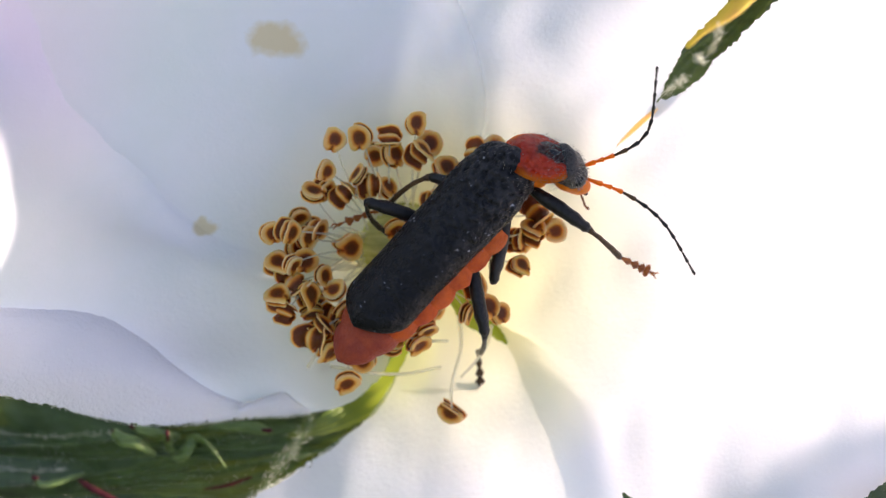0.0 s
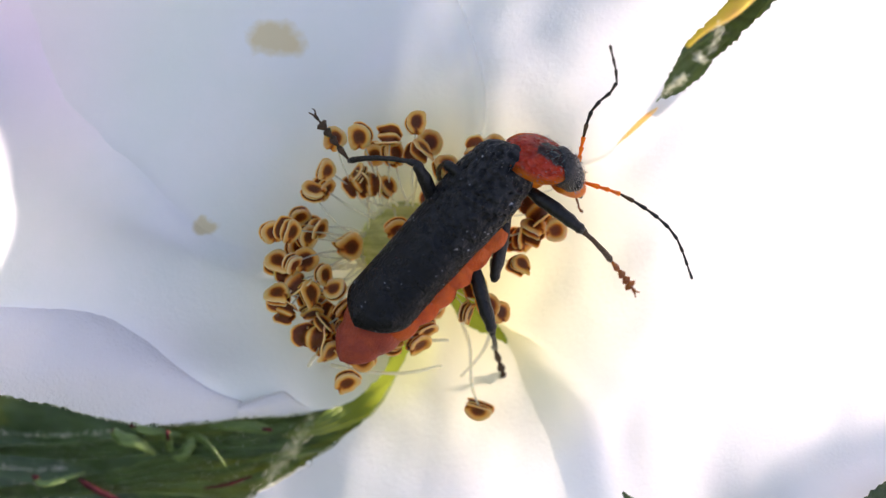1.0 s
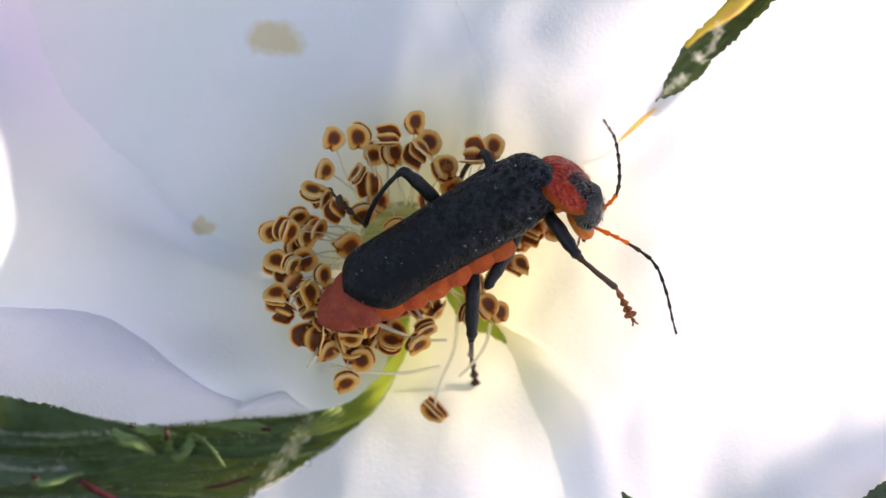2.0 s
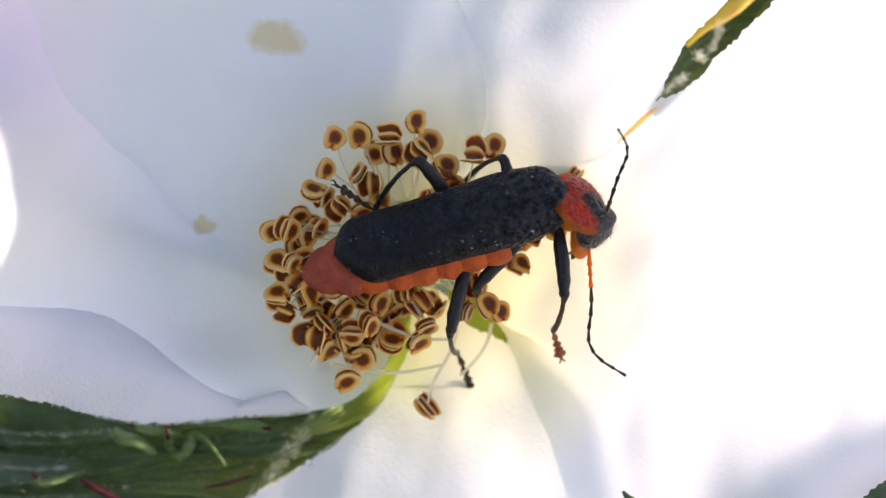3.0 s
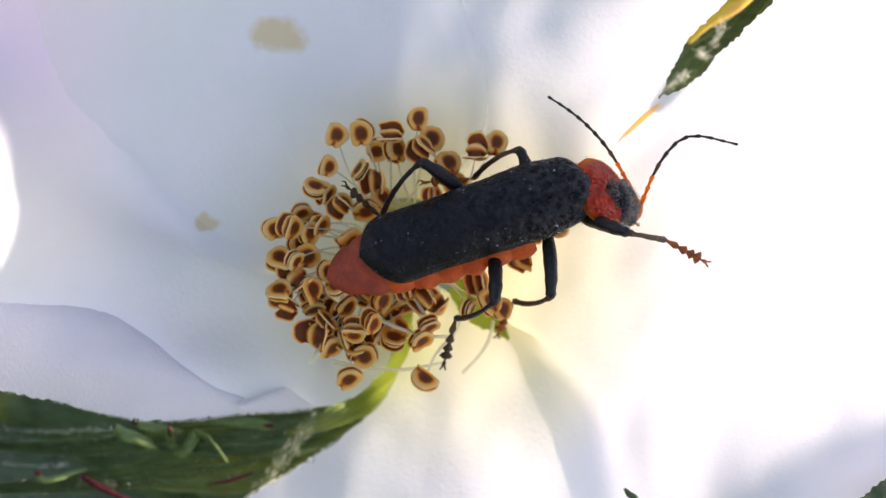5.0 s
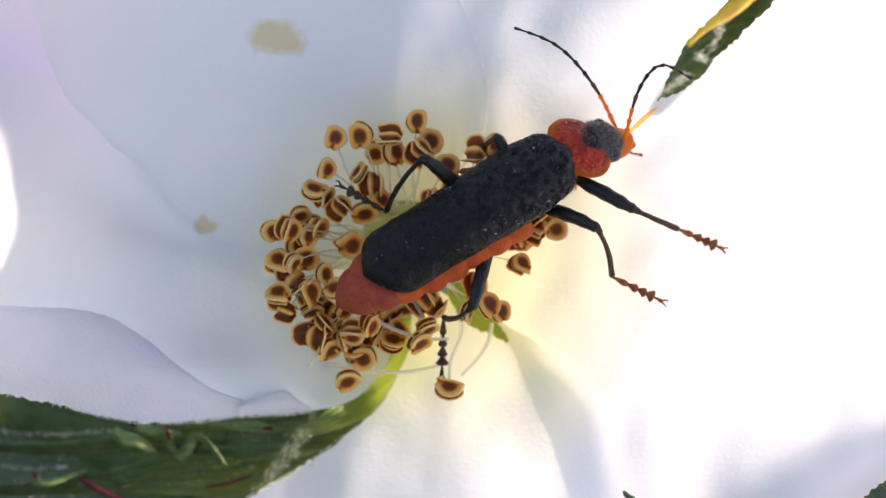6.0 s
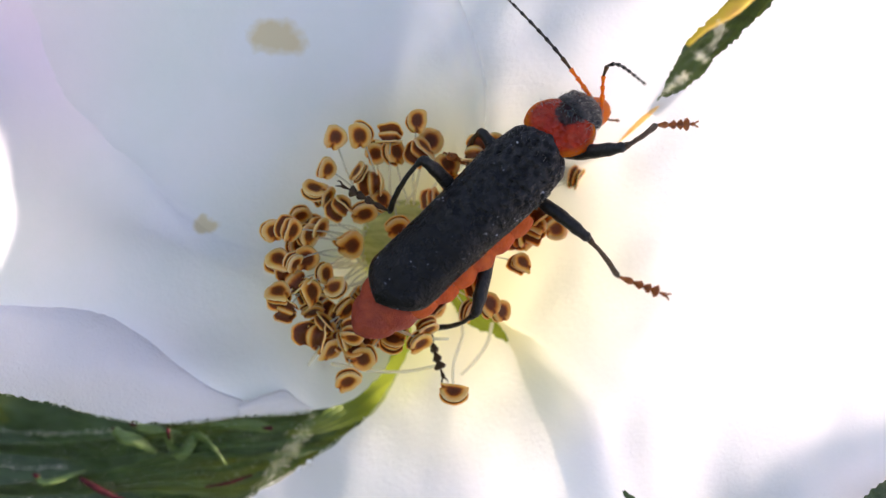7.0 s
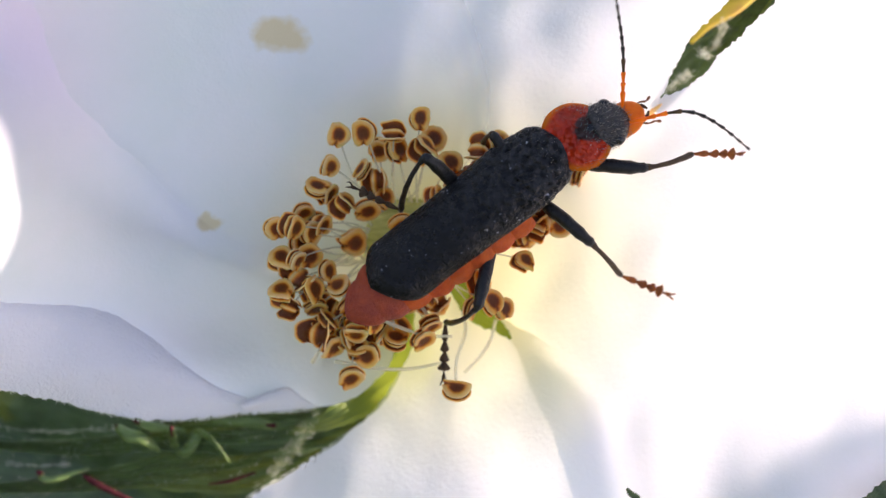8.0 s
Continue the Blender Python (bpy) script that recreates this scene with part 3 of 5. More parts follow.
def build_greens(rose):
    # the long sepal under the gap between two petals
    blade = sepal(rose, [(-3.11, -5.92, -1.2), (-4.82, -6.64, -0.9), (-6.73, -6.94, -0.70), (-10.44, -7.31, -1.10), (-14.15, -7.77, -1.30), (-19.62, -7.57, -1.50)], 1.15,
                  "green hairy sepal with slender side lobes", 1.0)
    base = sepal(rose, [(-0.84, -2.23, -0.70), (-1.69, -4.26, -0.70), (-2.88, -5.56, -0.80), (-4.11, -6.44, 0.00), (-6.07, -7.13, -0.50)], 1.35, "yellow-green sepal with backlight put into its colour", 7.0, 8, 0.015)
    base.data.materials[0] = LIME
    lobe_of(blade, [(-10.32, -6.92, 0.10), (-10.36, -7.67, -0.90), (-9.96, -7.88, -0.80), (-9.60, -7.48, -0.70), (-9.40, -7.15, -0.80), (-8.76, -7.38, 0.10), (-8.22, -8.20, -0.30)], 0.24)
    lobe_of(blade, [(-12.39, -6.86, -0.10), (-12.04, -7.14, 0.00), (-11.44, -7.32, -0.10), (-10.89, -7.81, -0.60)], 0.26)
    lobe_of(blade, [(-11.71, -6.69, -0.30), (-11.05, -6.90, -0.30), (-9.94, -7.09, -0.70)], 0.2)
    lobe_of(blade, [(-6.56, -6.81, -0.10), (-7.32, -6.71, -0.30), (-8.87, -6.75, -0.70)], 0.22)
    hairs(blade, [Vector((-17.26, -7.02, -0.80)), Vector((-14.66, -7.16, -0.70)), Vector((-12.28, -7.00, -0.60))], 0.22, (0, 1, 0.3), 90, 3, 0.7, 0.12)
    low = sepal(rose, [(-4.82, -7.07, -0.90), (-6.99, -8.07, -1.10), (-9.85, -8.55, -1.50), (-13.80, -9.12, -1.70), (-19.31, -9.59, -1.90)], 1.25, "dark green ribbed sepal bent backwards", 5.0)
    lobe_of(low, [(-15.51, -8.66, -0.70), (-15.09, -8.94, -0.70), (-13.67, -8.56, -1.10)], 0.13)
    hairs(low, [Vector((-16.85, -8.41, -0.90)), Vector((-15.56, -8.49, -0.90)), Vector((-14.17, -8.41, -0.90))], 0.22, (0, 1, 0.3), 55, 4, 0.7, 0.12)
    # a thin downy skin that stands up between the sepals
    bm = bmesh.new()
    layer = bm.verts.layers.float.new("thinness")
    rows = []
    for j in range(50):
        p = curve_at([(-5.0, -6.2, 0.1), (-5.35, -7.0, 0.1), (-6.1, -7.9, 0.0), (-6.6, -8.7, 0.0), (-7.1, -9.9, 0.0)], j / 49)
        w = 0.55 + 0.5 * math.sin(math.pi * j / 49) + 0.08 * noise.noise((p.x * 3, p.y * 3, 1.0))
        rows.append([p + Vector((0.9, 0.42, 0)) * (w * (k / 14 - 0.3)) + Vector((0, 0, 0.12 * math.sin(k / 14 * math.pi) + 0.03 * noise.noise((p.x * 4, p.y * 4, k * 0.3)))) for k in range(15)])
    for row in sheet(bm, rows):
        for k, v in enumerate(row):
            v[layer] = 1 - 0.55 * math.sin(math.pi * k / 14) ** 1.5 * (0.6 + 0.4 * noise.noise(v.co * 2.5))
    veil = part("downy_skin", bm, VEIL, low, "thin pale green downy skin")
    hairs(veil, [Vector((-4.95, -6.7, 0.1)), Vector((-5.8, -7.98, 0.1)), Vector((-6.8, -9.4, 0.1))], 0.3, (0.5, 0.3, 0.2), 160, 9, 0.45, 0.6)
    for path, w in (([(-13.80, -8.76, -0.70), (-13.26, -9.11, -0.70), (-12.02, -9.76, -0.90)], 0.13), ([(-9.04, -9.11, -0.70), (-8.22, -8.96, -0.60), (-7.25, -8.64, -0.60)], 0.07)):
        bm = bmesh.new()
        tube(bm, line(path, 14), [w * (0.4 + 0.6 * math.sin(math.pi * (k + 1) / 16)) for k in range(14)], 7)
        part("dried_strip", bm, RUST, low, "dried red-brown strip")
    # short down all over the two lower sepals
    hairs(blade, [Vector((-6.0, -7.0, -0.2)), Vector((-10.4, -7.4, -0.6)), Vector((-14.2, -7.8, -0.7)), Vector((-18.5, -7.7, -0.9))], 0.13, (0, 0.5, 0.8), 260, 21, 0.6, 0.9)
    hairs(low, [Vector((-7.0, -8.3, -0.5)), Vector((-9.9, -8.7, -0.9)), Vector((-13.8, -9.1, -1.1)), Vector((-18.5, -9.5, -1.3))], 0.13, (0, 0.5, 0.8), 260, 22, 0.6, 0.9)
    # the sepal in the upper gap, with a dried yellow margin
    top = sepal(rose, [(2.51, 1.76, -1.4), (5.54, 2.83, -1.3), (8.74, 5.94, -1.0), (11.54, 8.85, -1.0), (14.02, 11.74, -1.5)], 1.3, "dark green sepal with a dried yellow margin", 2.0)
    bm = bmesh.new()
    tube(bm, line([(6.33, 3.76, 1.85), (7.19, 4.60, 2.2), (7.97, 5.23, 2.5)], 14), [0.09 * math.sin(math.pi * (k + 0.6) / 14.2) for k in range(14)], 8, 0.4)
    part("dried_tip", bm, STRAW, top, "dried orange-yellow strip")
    bm = bmesh.new()
    tube(bm, line([(9.16, 7.57, -0.2), (9.78, 8.26, -0.1), (10.95, 9.04, -0.1), (12.24, 10.44, -0.2)], 20), [0.08 + 0.34 * (k / 19) ** 0.8 for k in range(20)], 9, 0.35)
    part("dried_margin", bm, OCHRE, top, "dried orange-yellow margin")
    for path, count in (([Vector((8.32, 5.77, 0.2)), Vector((8.79, 6.15, 0.2)), Vector((9.17, 6.40, 0.2))], 160), ([Vector((9.55, 7.20, 0.2)), Vector((9.80, 6.95, 0.2))], 90), ([Vector((10.11, 7.38, 0.1)), Vector((10.32, 7.85, 0.1)), Vector((10.49, 8.38, 0.1))], 90)):
        hairs(top, path, 0.22, (0.1, 0.1, 0.3), count, 6, 0.8, 0.25)
    # added strip, hidden under a petal, stops sun leaking through the gap
    lobe_of(top, [(12.5, 4.0, 1.9), (12.5, 4.9, 2.27), (12.5, 5.8, 2.62), (12.5, 6.9, 3.05)], 0.25, False)
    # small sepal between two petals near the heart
    # its colour carries the backlit yellow along its whole length
    bright = sepal(rose, [(0.34, -1.47, 0.2), (1.30, -2.50, 0.45), (1.90, -3.05, 0.6), (2.38, -3.5, 0.68)], 0.5, "yellow-green sepal with backlight put into its colour", 3.0, 0.0, 0.015)
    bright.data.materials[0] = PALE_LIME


# an anther from the middle of its face out to its lips and in again: radius, height, paleness
ANTHER_PROFILE = ((0.0, 0.15, 0.0), (0.25, 0.15, 0.03), (0.45, 0.16, 0.2), (0.6, 0.185, 0.5), (0.74, 0.21, 0.68), (0.87, 0.215, 0.72), (0.96, 0.19, 0.82), (1.0, 0.15, 0.98), (0.97, 0.125, 0.8), (0.8, 0.115, 0.1), (0.56, 0.095, 0.0), (0.56, 0.06, 0.0), (0.78, 0.045, 0.3), (0.86, 0.02, 0.8), (0.84, 0.0, 0.8))


def anther_mesh(bm, seed=0.0, gape=0.0, crook=0.0, half=1.0):
    """A split anther: on each face a brown hollow in a pale rounded valve, between them thin pale lips with dark slits; gape: how far
    the valves spread along one side; crook: how far it is bent like a bean; half: how much of one long side is left."""
    full = [(*row, 1) for row in ANTHER_PROFILE] + [(r, -h, pale, -1) for r, h, pale in reversed(ANTHER_PROFILE[:-1])]
    n = 34
    layer = bm.verts.layers.float.new("paleness")
    bend = 0.22 * math.sin(seed * 2.1)
    rows, tones = [], []
    for j, (r, h, pale, face) in enumerate(full):
        ring, tone = [], []
        for k in range(n):
            a = 2 * math.pi * k / n
            c, d = math.cos(a), math.sin(a)
            notch = math.exp(-(((a - math.pi) / 0.3) ** 2))
            w = 1 - 0.24 * notch - 0.12 * max(0.0, c) ** 3
            wob = 1 + 0.12 * noise.noise((c * 1.3, d * 1.3, seed + (3 if face > 0 else 0))) + 0.03 * noise.noise((c * 4, d * 4, seed + j * 0.2))
            x, y = 0.6 * r * w * wob * c, 0.48 * r * w * wob * d
            z = h * (1 + 0.35 * noise.noise((c * 1.6, d * 1.6, seed + 11 + (5 if face > 0 else 0))) * smooth(0.5, 0.9, r))
            z += face * gape * max(0.0, y + 0.3) * smooth(0.02, 0.1, abs(h)) * 0.8
            y = y * half if y > 0 else y
            y += crook * (x * x * 1.5 - 0.12)
            ring.append((x, y, z + bend * (x * x - y * y)))
            tone.append(pale * (1 - 0.75 * notch * smooth(0.3, 0.8, r)))
        rows.append(ring)
        tones.append(tone)
    for verts, tone in zip(sheet(bm, rows, closed=True), tones):
        for v, f in zip(verts, tone):
            v[layer] = f
    bmesh.ops.remove_doubles(bm, verts=bm.verts, dist=0.004)


def stamen(rose, shapes, x, y, z, yaw, tilt):
    """One stamen: a filament from the heart's rim to the anther at x, y, z."""
    tip = Vector((x, y, z))
    out = tip - HEART
    a = math.atan2(out.y, out.x) + random.uniform(-0.25, 0.25)
    foot = HEART + Vector((math.cos(a), math.sin(a), 0)) * 1.55 + Vector((0, 0, 0.45))
    bm = bmesh.new()
    up = Vector((0, 0, 1))
    side = Vector((-math.sin(a), math.cos(a), 0)) * random.uniform(-0.5, 0.5)
    mid1 = foot.lerp(tip, 0.33) + up * 0.45 + side
    mid2 = foot.lerp(tip, 0.7) + up * 0.5 + side * 0.7
    pts = line([foot, mid1, mid2, tip - up * 0.12], 12)
    tube(bm, pts, [0.045 - 0.018 * k / 11 for k in range(12)], 6)
    thread = part("stamen", bm, FILAMENT, rose)
    size = random.uniform(0.74, 0.94)
    tilt += random.uniform(-14, 14)
    m = Matrix.Translation(tip * MM) @ pose(0, 0, 0, 0, 0, yaw) @ pose(0, 0, 0, tilt, random.uniform(-22, 22), 0) @ Matrix.Diagonal((size, size * random.uniform(0.88, 1.2), size * random.uniform(0.8, 1.15), 1))
    bulb = new("anther", random.choice(shapes))
    bulb.parent = thread
    bulb.matrix_basis = m
    return thread, foot


STIRRED = {}


def build_stamens(rose):
    shapes = []
    for k, (gape, crook) in enumerate(((0, 0), (0.2, 0), (0, 0.3), (0.7, 0), (0.4, 0.35), (0, 0.1), (0.9, 0.1), (0.15, -0.3), (0.5, 0), (0, 0), (0.6, 0.5))):
        bm = bmesh.new()
        anther_mesh(bm, k * 3.7, gape, crook)
        ob = part("anther", bm, ANTHER)
        shapes.append(ob.data)
        bpy.data.objects.remove(ob)
    # place in mm, turn of the long axis, tilt round it
    far_side = [
        (-3.85, 3.89, 3.4, 80, 10), (-2.92, 3.99, 3.4, 100, -15), (-1.88, 3.90, 3.5, 0, 62), (-0.94, 4.45, 3.6, 80, 15),
        (-0.86, 3.44, 3.2, 140, 48), (-0.47, 3.80, 2.6, 60, 10), (-2.40, 3.40, 2.4, 20, 20), (-1.78, 3.38, 2.8, 90, 40),
        (-4.16, 2.79, 3.2, 70, 25), (-3.03, 2.67, 2.8, 60, -50), (-2.52, 2.29, 2.6, 95, 65), (-4.64, 2.00, 3.0, 160, 40),
        (-4.30, 1.82, 2.7, 60, 55), (-3.69, 1.43, 3.0, 140, 50), (-2.84, 1.24, 2.6, 10, 30), (-2.28, 1.69, 2.4, 130, 20),
        (0.10, 2.88, 3.0, 120, 25), (1.12, 3.31, 3.3, 0, 55), (1.82, 3.62, 2.9, 80, 0),
    ]
    outer_side = [
        (-6.08, 0.58, 3.3, 100, 20), (-5.45, 0.64, 3.6, 75, 38), (-4.85, 0.42, 2.9, 70, 50), (-4.56, 0.71, 2.5, 60, 20),
        (-5.16, 1.16, 2.3, 20, 30), (-5.91, -0.52, 3.2, 160, 20), (-5.33, -0.54, 3.4, 60, 60), (-4.92, -0.41, 2.7, 80, 10),
        (-5.85, -1.72, 3.4, 170, 42), (-5.59, -2.23, 3.2, 160, 70), (-5.32, -1.19, 3.0, 40, 65), (-4.82, -1.57, 3.2, 110, 15),
        (-4.28, -0.93, 2.9, 100, 35), (-3.37, 0.08, 2.3, 30, 20), (-3.87, -1.47, 3.0, 10, -35), (-3.52, -2.19, 2.8, 45, 60),
        (-4.71, -2.25, 2.6, 20, 60), (-4.30, -2.78, 3.0, 130, 65),
    ]
    near_side = [
        (-4.61, -3.18, 3.1, 80, 50), (-4.14, -3.59, 2.6, 60, 40), (-3.58, -3.34, 2.8, 110, 45), (-3.22, -3.08, 3.1, 0, 30),
        (-3.20, -3.74, 2.8, 170, 40), (-2.59, -2.73, 3.6, 75, 25), (-2.26, -2.00, 3.0, 60, 35), (-1.86, -3.38, 2.8, 165, 40),
        (-0.89, -3.37, 3.0, 30, 50), (-0.56, -2.84, 3.1, 20, 65), (-3.41, -4.76, 3.0, 30, 38), (-1.29, -1.62, 2.9, 85, 35),
        (-0.77, -1.88, 2.9, 130, 60), (-0.29, -2.15, 1.6, 50, 45), (-2.83, -3.98, 2.9, 10, 20),
    ]
    lit_side = [
        (1.57, -2.03, 3.1, 120, 25), (0.85, -2.28, 2.9, 70, 60), (2.03, -2.30, 2.5, 100, 20), (2.71, -0.58, 3.2, 150, 12),
        (3.23, 0.67, 2.9, 150, 30), (3.41, 1.22, 2.6, 40, 40), (2.81, 0.35, 2.4, 80, 20), (4.05, 0.66, 2.6, 20, 12),
        (1.22, -1.32, 2.6, 100, 50), (0.41, -0.71, 2.4, 60, 30), (-0.41, 1.73, 2.4, 90, 30), (-1.63, 0.71, 2.3, 20, 40),
        (-1.84, -0.51, 2.2, 70, 10), (0.41, 2.14, 2.5, 120, 10), (2.04, 2.14, 2.4, 20, 20), (4.86, 2.54, 1.2, 60, 60),
    ]
    under = [
        (-1.93, -2.48, 2.0, 40, 50), (-1.68, -3.00, 2.2, 120, 40), (-4.00, -2.43, 2.3, 70, 55), (-2.94, -3.41, 2.2, 150, 35),
        (-1.39, -2.19, 2.1, 20, 60), (-5.31, 0.02, 2.2, 90, 40), (-4.59, -1.82, 2.1, 30, 50), (-3.60, -2.80, 2.1, 100, 60),
        (-2.29, -3.17, 2.1, 60, 45), (-2.96, -1.79, 1.9, 140, 40),
    ]
    for row in far_side + outer_side + near_side + lit_side + under:
        thread, foot = stamen(rose, shapes, *row)
        STIRRED[row[:2]] = (thread, foot, Vector(row[:3]))
    for path in ([(-2.32, -2.66, 3.5), (-1.68, -2.94, 3.4), (-0.79, -3.25, 3.0), (0.16, -3.32, 2.4)],
                 [(-4.05, -4.22, 2.4), (-2.72, -4.45, 2.5), (-1.41, -4.51, 2.3), (-0.08, -4.31, 1.6)],
                 [(1.78, -2.78, 1.4), (1.61, -3.45, 1.6), (1.20, -4.11, 1.5), (0.64, -4.72, 1.2)],
                 [(-4.88, -4.27, 2.2), (-4.51, -3.74, 2.6), (-4.14, -3.23, 2.6), (-2.78, -2.46, 1.4)],
                 [(-1.13, -1.79, 3.0), (-0.79, -2.40, 3.0), (-0.28, -3.02, 2.6)]):
        bm = bmesh.new()
        tube(bm, line(path, 16), [0.075 - 0.02 * k / 15 for k in range(16)], 7)
        part("filament", bm, FILAMENT, rose, "bent pale filament that has lost its anther")
    # the stamen that the hind foot pushes about, with its foot at the origin
    bm = bmesh.new()
    tube(bm, line([(0, 0, 0), (1.3, 0.15, 0.4), (2.7, -0.1, 0.4), (3.7, 0, 0)], 14), [0.07 - 0.025 * k / 13 for k in range(14)], 6)
    loose = part("stamen", bm, FILAMENT, rose, "long filament bent aside by the beetle's foot")
    bm = bmesh.new()
    anther_mesh(bm, 7.4, 0.15, 0.2, 0.35)
    return loose, part("anther", bm, ANTHER, loose, "brown half-moon anther with pale lips")


def dew_drop(x, y, r):
    """A small flattened bead of water lying on a petal."""
    bm = bmesh.new()
    bmesh.ops.create_uvsphere(bm, u_segments=18, v_segments=12, radius=r)
    bmesh.ops.scale(bm, vec=(1, 1, 0.7), verts=bm.verts)
    bmesh.ops.translate(bm, vec=(x, y, bowl(x, y) + 0.35 * noise.noise((x * 0.16, y * 0.16, 3.0)) + 0.16 + r * 0.6), verts=bm.verts)
    ob = part("dew_drop", bm, WATER)
    ob.matrix_basis = LEAN
    tagged(ob, "clear round dew drop lying on a petal", "dew drop", group="dew drops on the petals")


# ---- the beetle ----
def shell(bm, x0, x1, width, height, arc0, arc1, nx=40, na=24, floor=0.0, slant=None):
    """A bent shell along x: width(f), height(f), from angle arc0 to arc1(f) (0 = straight up, + = left); slant: how far its end is drawn forwards at each share of the arc."""
    rows = []
    for i in range(nx + 1):
        f = i / nx
        w, h = width(f), height(f)
        row = []
        for k in range(na + 1):
            a = radians(arc0 + (arc1 - arc0) * k / na)
            x = x0 + slant(k / na) + (x1 - x0 - slant(k / na)) * f
            row.append((x, w * math.sin(a), floor + h * math.cos(a)))
        rows.append(row)
    return sheet(bm, rows)


def round_end(f, a, b):
    """0..1 outline, rounded at both ends."""
    g = 1.0
    if f < a:
        g *= math.sqrt(max(0.0, 1 - ((a - f) / a) ** 2))
    if f > 1 - b:
        g *= math.sqrt(max(0.0, 1 - ((f - 1 + b) / b) ** 2))
    return g


def closed_body(bm, n, sides, centre, half):
    """A closed rounded body: centre(f) and half(f) give the axis point and the two half axes."""
    rows = []
    for i in range(n + 1):
        f = i / n
        c, (w, h) = Vector(centre(f)), half(f)
        rows.append([c + Vector((0, w * math.cos(2 * math.pi * k / sides), h * math.sin(2 * math.pi * k / sides))) for k in range(sides)])
    sheet(bm, rows, closed=True)
    bmesh.ops.remove_doubles(bm, verts=bm.verts, dist=0.002)


def fuzz(ob, name, label, count, length, seed, keep=None, material=None):
    """Short fine hairs standing on a part's surface; keep: which places (in mm) carry them."""
    rng = random.Random(seed)
    middle = sum((v.co for v in ob.data.vertices), Vector()) / len(ob.data.vertices)
    outward = {f.index: f.normal * (1 if f.normal.dot(f.center - middle) > 0 else -1) for f in ob.data.polygons}
    faces = [f for f in ob.data.polygons if keep is None or keep(f.center / MM, outward[f.index])]
    areas = np.cumsum([f.area for f in faces])
    bm = bmesh.new()
    for _ in range(count):
        f = faces[min(len(faces) - 1, int(np.searchsorted(areas, rng.random() * areas[-1])))]
        p = f.center / MM + Vector((rng.uniform(-1, 1), rng.uniform(-1, 1), rng.uniform(-1, 1))) * 0.06
        d = (outward[f.index] + Vector((rng.uniform(-0.5, 0.8), rng.uniform(-0.5, 0.5), rng.uniform(-0.5, 0.5)))).normalized() * length * rng.uniform(0.5, 1.2)
        tube(bm, [p - d * 0.1, p + d * 0.5, p + d + Vector((0.02, 0, -0.02))], [0.006, 0.005, 0.002], 4)
    return tagged(part(name, bm, material or FUZZ, ob, label), kind="stuff")


def build_beetle():
    beetle = new("soldier_beetle")
    tagged(beetle, "black and orange-red soldier beetle standing on the rose's stamens", "beetle")
    # wing cases
    for s in (1, -1):
        bm = bmesh.new()
        def width(f):
            return (1.32 + 0.2 * f - 0.1 * math.sin(math.pi * f)) * (1 - 0.24 * smooth(0.74, 1.0, f)) * max(0.02, round_end(f, 0.12, 0.09))
        def height(f):
            return (0.72 + 0.18 * math.sin(math.pi * f)) * (0.5 + 0.5 * round_end(f, 0.1, 0.1))
        def slant(q, s=s):
            return (0.5 if s < 0 else 0.25) * q * q
        a, b = (-0.5, 106.0) if s > 0 else (0.3, -106.0)
        shell(bm, -4.25, 4.1, width, height, a, b, 230, 80, 0.05, slant)
        # pitted towards the front
        for v in bm.verts:
            out = Vector((0, v.co.y, v.co.z + 0.3)).normalized()
            coarse = 0.25 + 0.75 * smooth(-1.0, 3.0, v.co.x)
            pit = noise.voronoi(v.co * 4.6 + Vector((1.3, 0.4, 2.2)) * noise.noise(v.co * 2))[0][0]
            v.co += out * (0.11 * coarse * coarse * (min(0.62, pit) - 0.4) + 0.02 * coarse * noise.noise(v.co * 7.5) + 0.025 * noise.noise(v.co * 1.2))
        ob = part("elytron", bm, ELYTRON, beetle, "dull black leathery wing case with fine grains")
        fuzz(ob, "dust", "grey dust and short bristles", 230, 0.05, 31 + s, lambda c, n: c.x > 3.3 - 0.3 * abs(c.y) or abs(c.y) > 1.25)
        mod = ob.modifiers.new("shell", "SOLIDIFY")
        mod.thickness, mod.offset = 0.07 * MM, -1
    # shield between them
    bm = bmesh.new()
    closed_body(bm, 8, 14, lambda f: (3.6 + 0.6 * f, 0, 0.5 - 0.15 * f), lambda f: (0.3 * round_end(f, 0.4, 0.4) * (0.6 + 0.5 * f) + 0.001, 0.16 * round_end(f, 0.4, 0.4) + 0.001))
    part("scutellum", bm, BLACK, beetle)
    # thorax below
    bm = bmesh.new()
    closed_body(bm, 20, 20, lambda f: (0.3 + 3.9 * f, 0, -0.4), lambda f: ((1.05 - 0.15 * f) * round_end(f, 0.2, 0.2) + 0.001, 0.75 * round_end(f, 0.2, 0.2) + 0.001))
    part("thorax", bm, BLACK, beetle)
    # abdomen, ring by ring; the last two wear the shade-toned red
    count = 8
    for i in range(count):
        f0 = i / count
        bm = bmesh.new()
        def centre(f, f0=f0):
            g = f0 + (f * 1.25 - 0.1) / count
            return (1.6 - 7.05 * g, -0.12, -0.58 + 0.15 * g)
        def half(f, f0=f0, i=i):
            g = f0 + (f * 1.25 - 0.1) / count
            taper = 1.5 * (1 - max(0, g - 0.35) ** 2 * 1.3)
            if i == count - 1:
                taper *= math.sqrt(max(0.0, 1 - f ** 2.4)) * 0.98 + 0.01
            bulge = 0.87 + 0.17 * math.sin(math.pi * min(1, f * 0.9 + 0.12))
            return (max(0.02, taper * bulge), max(0.02, 0.78 * taper / 1.5 * bulge))
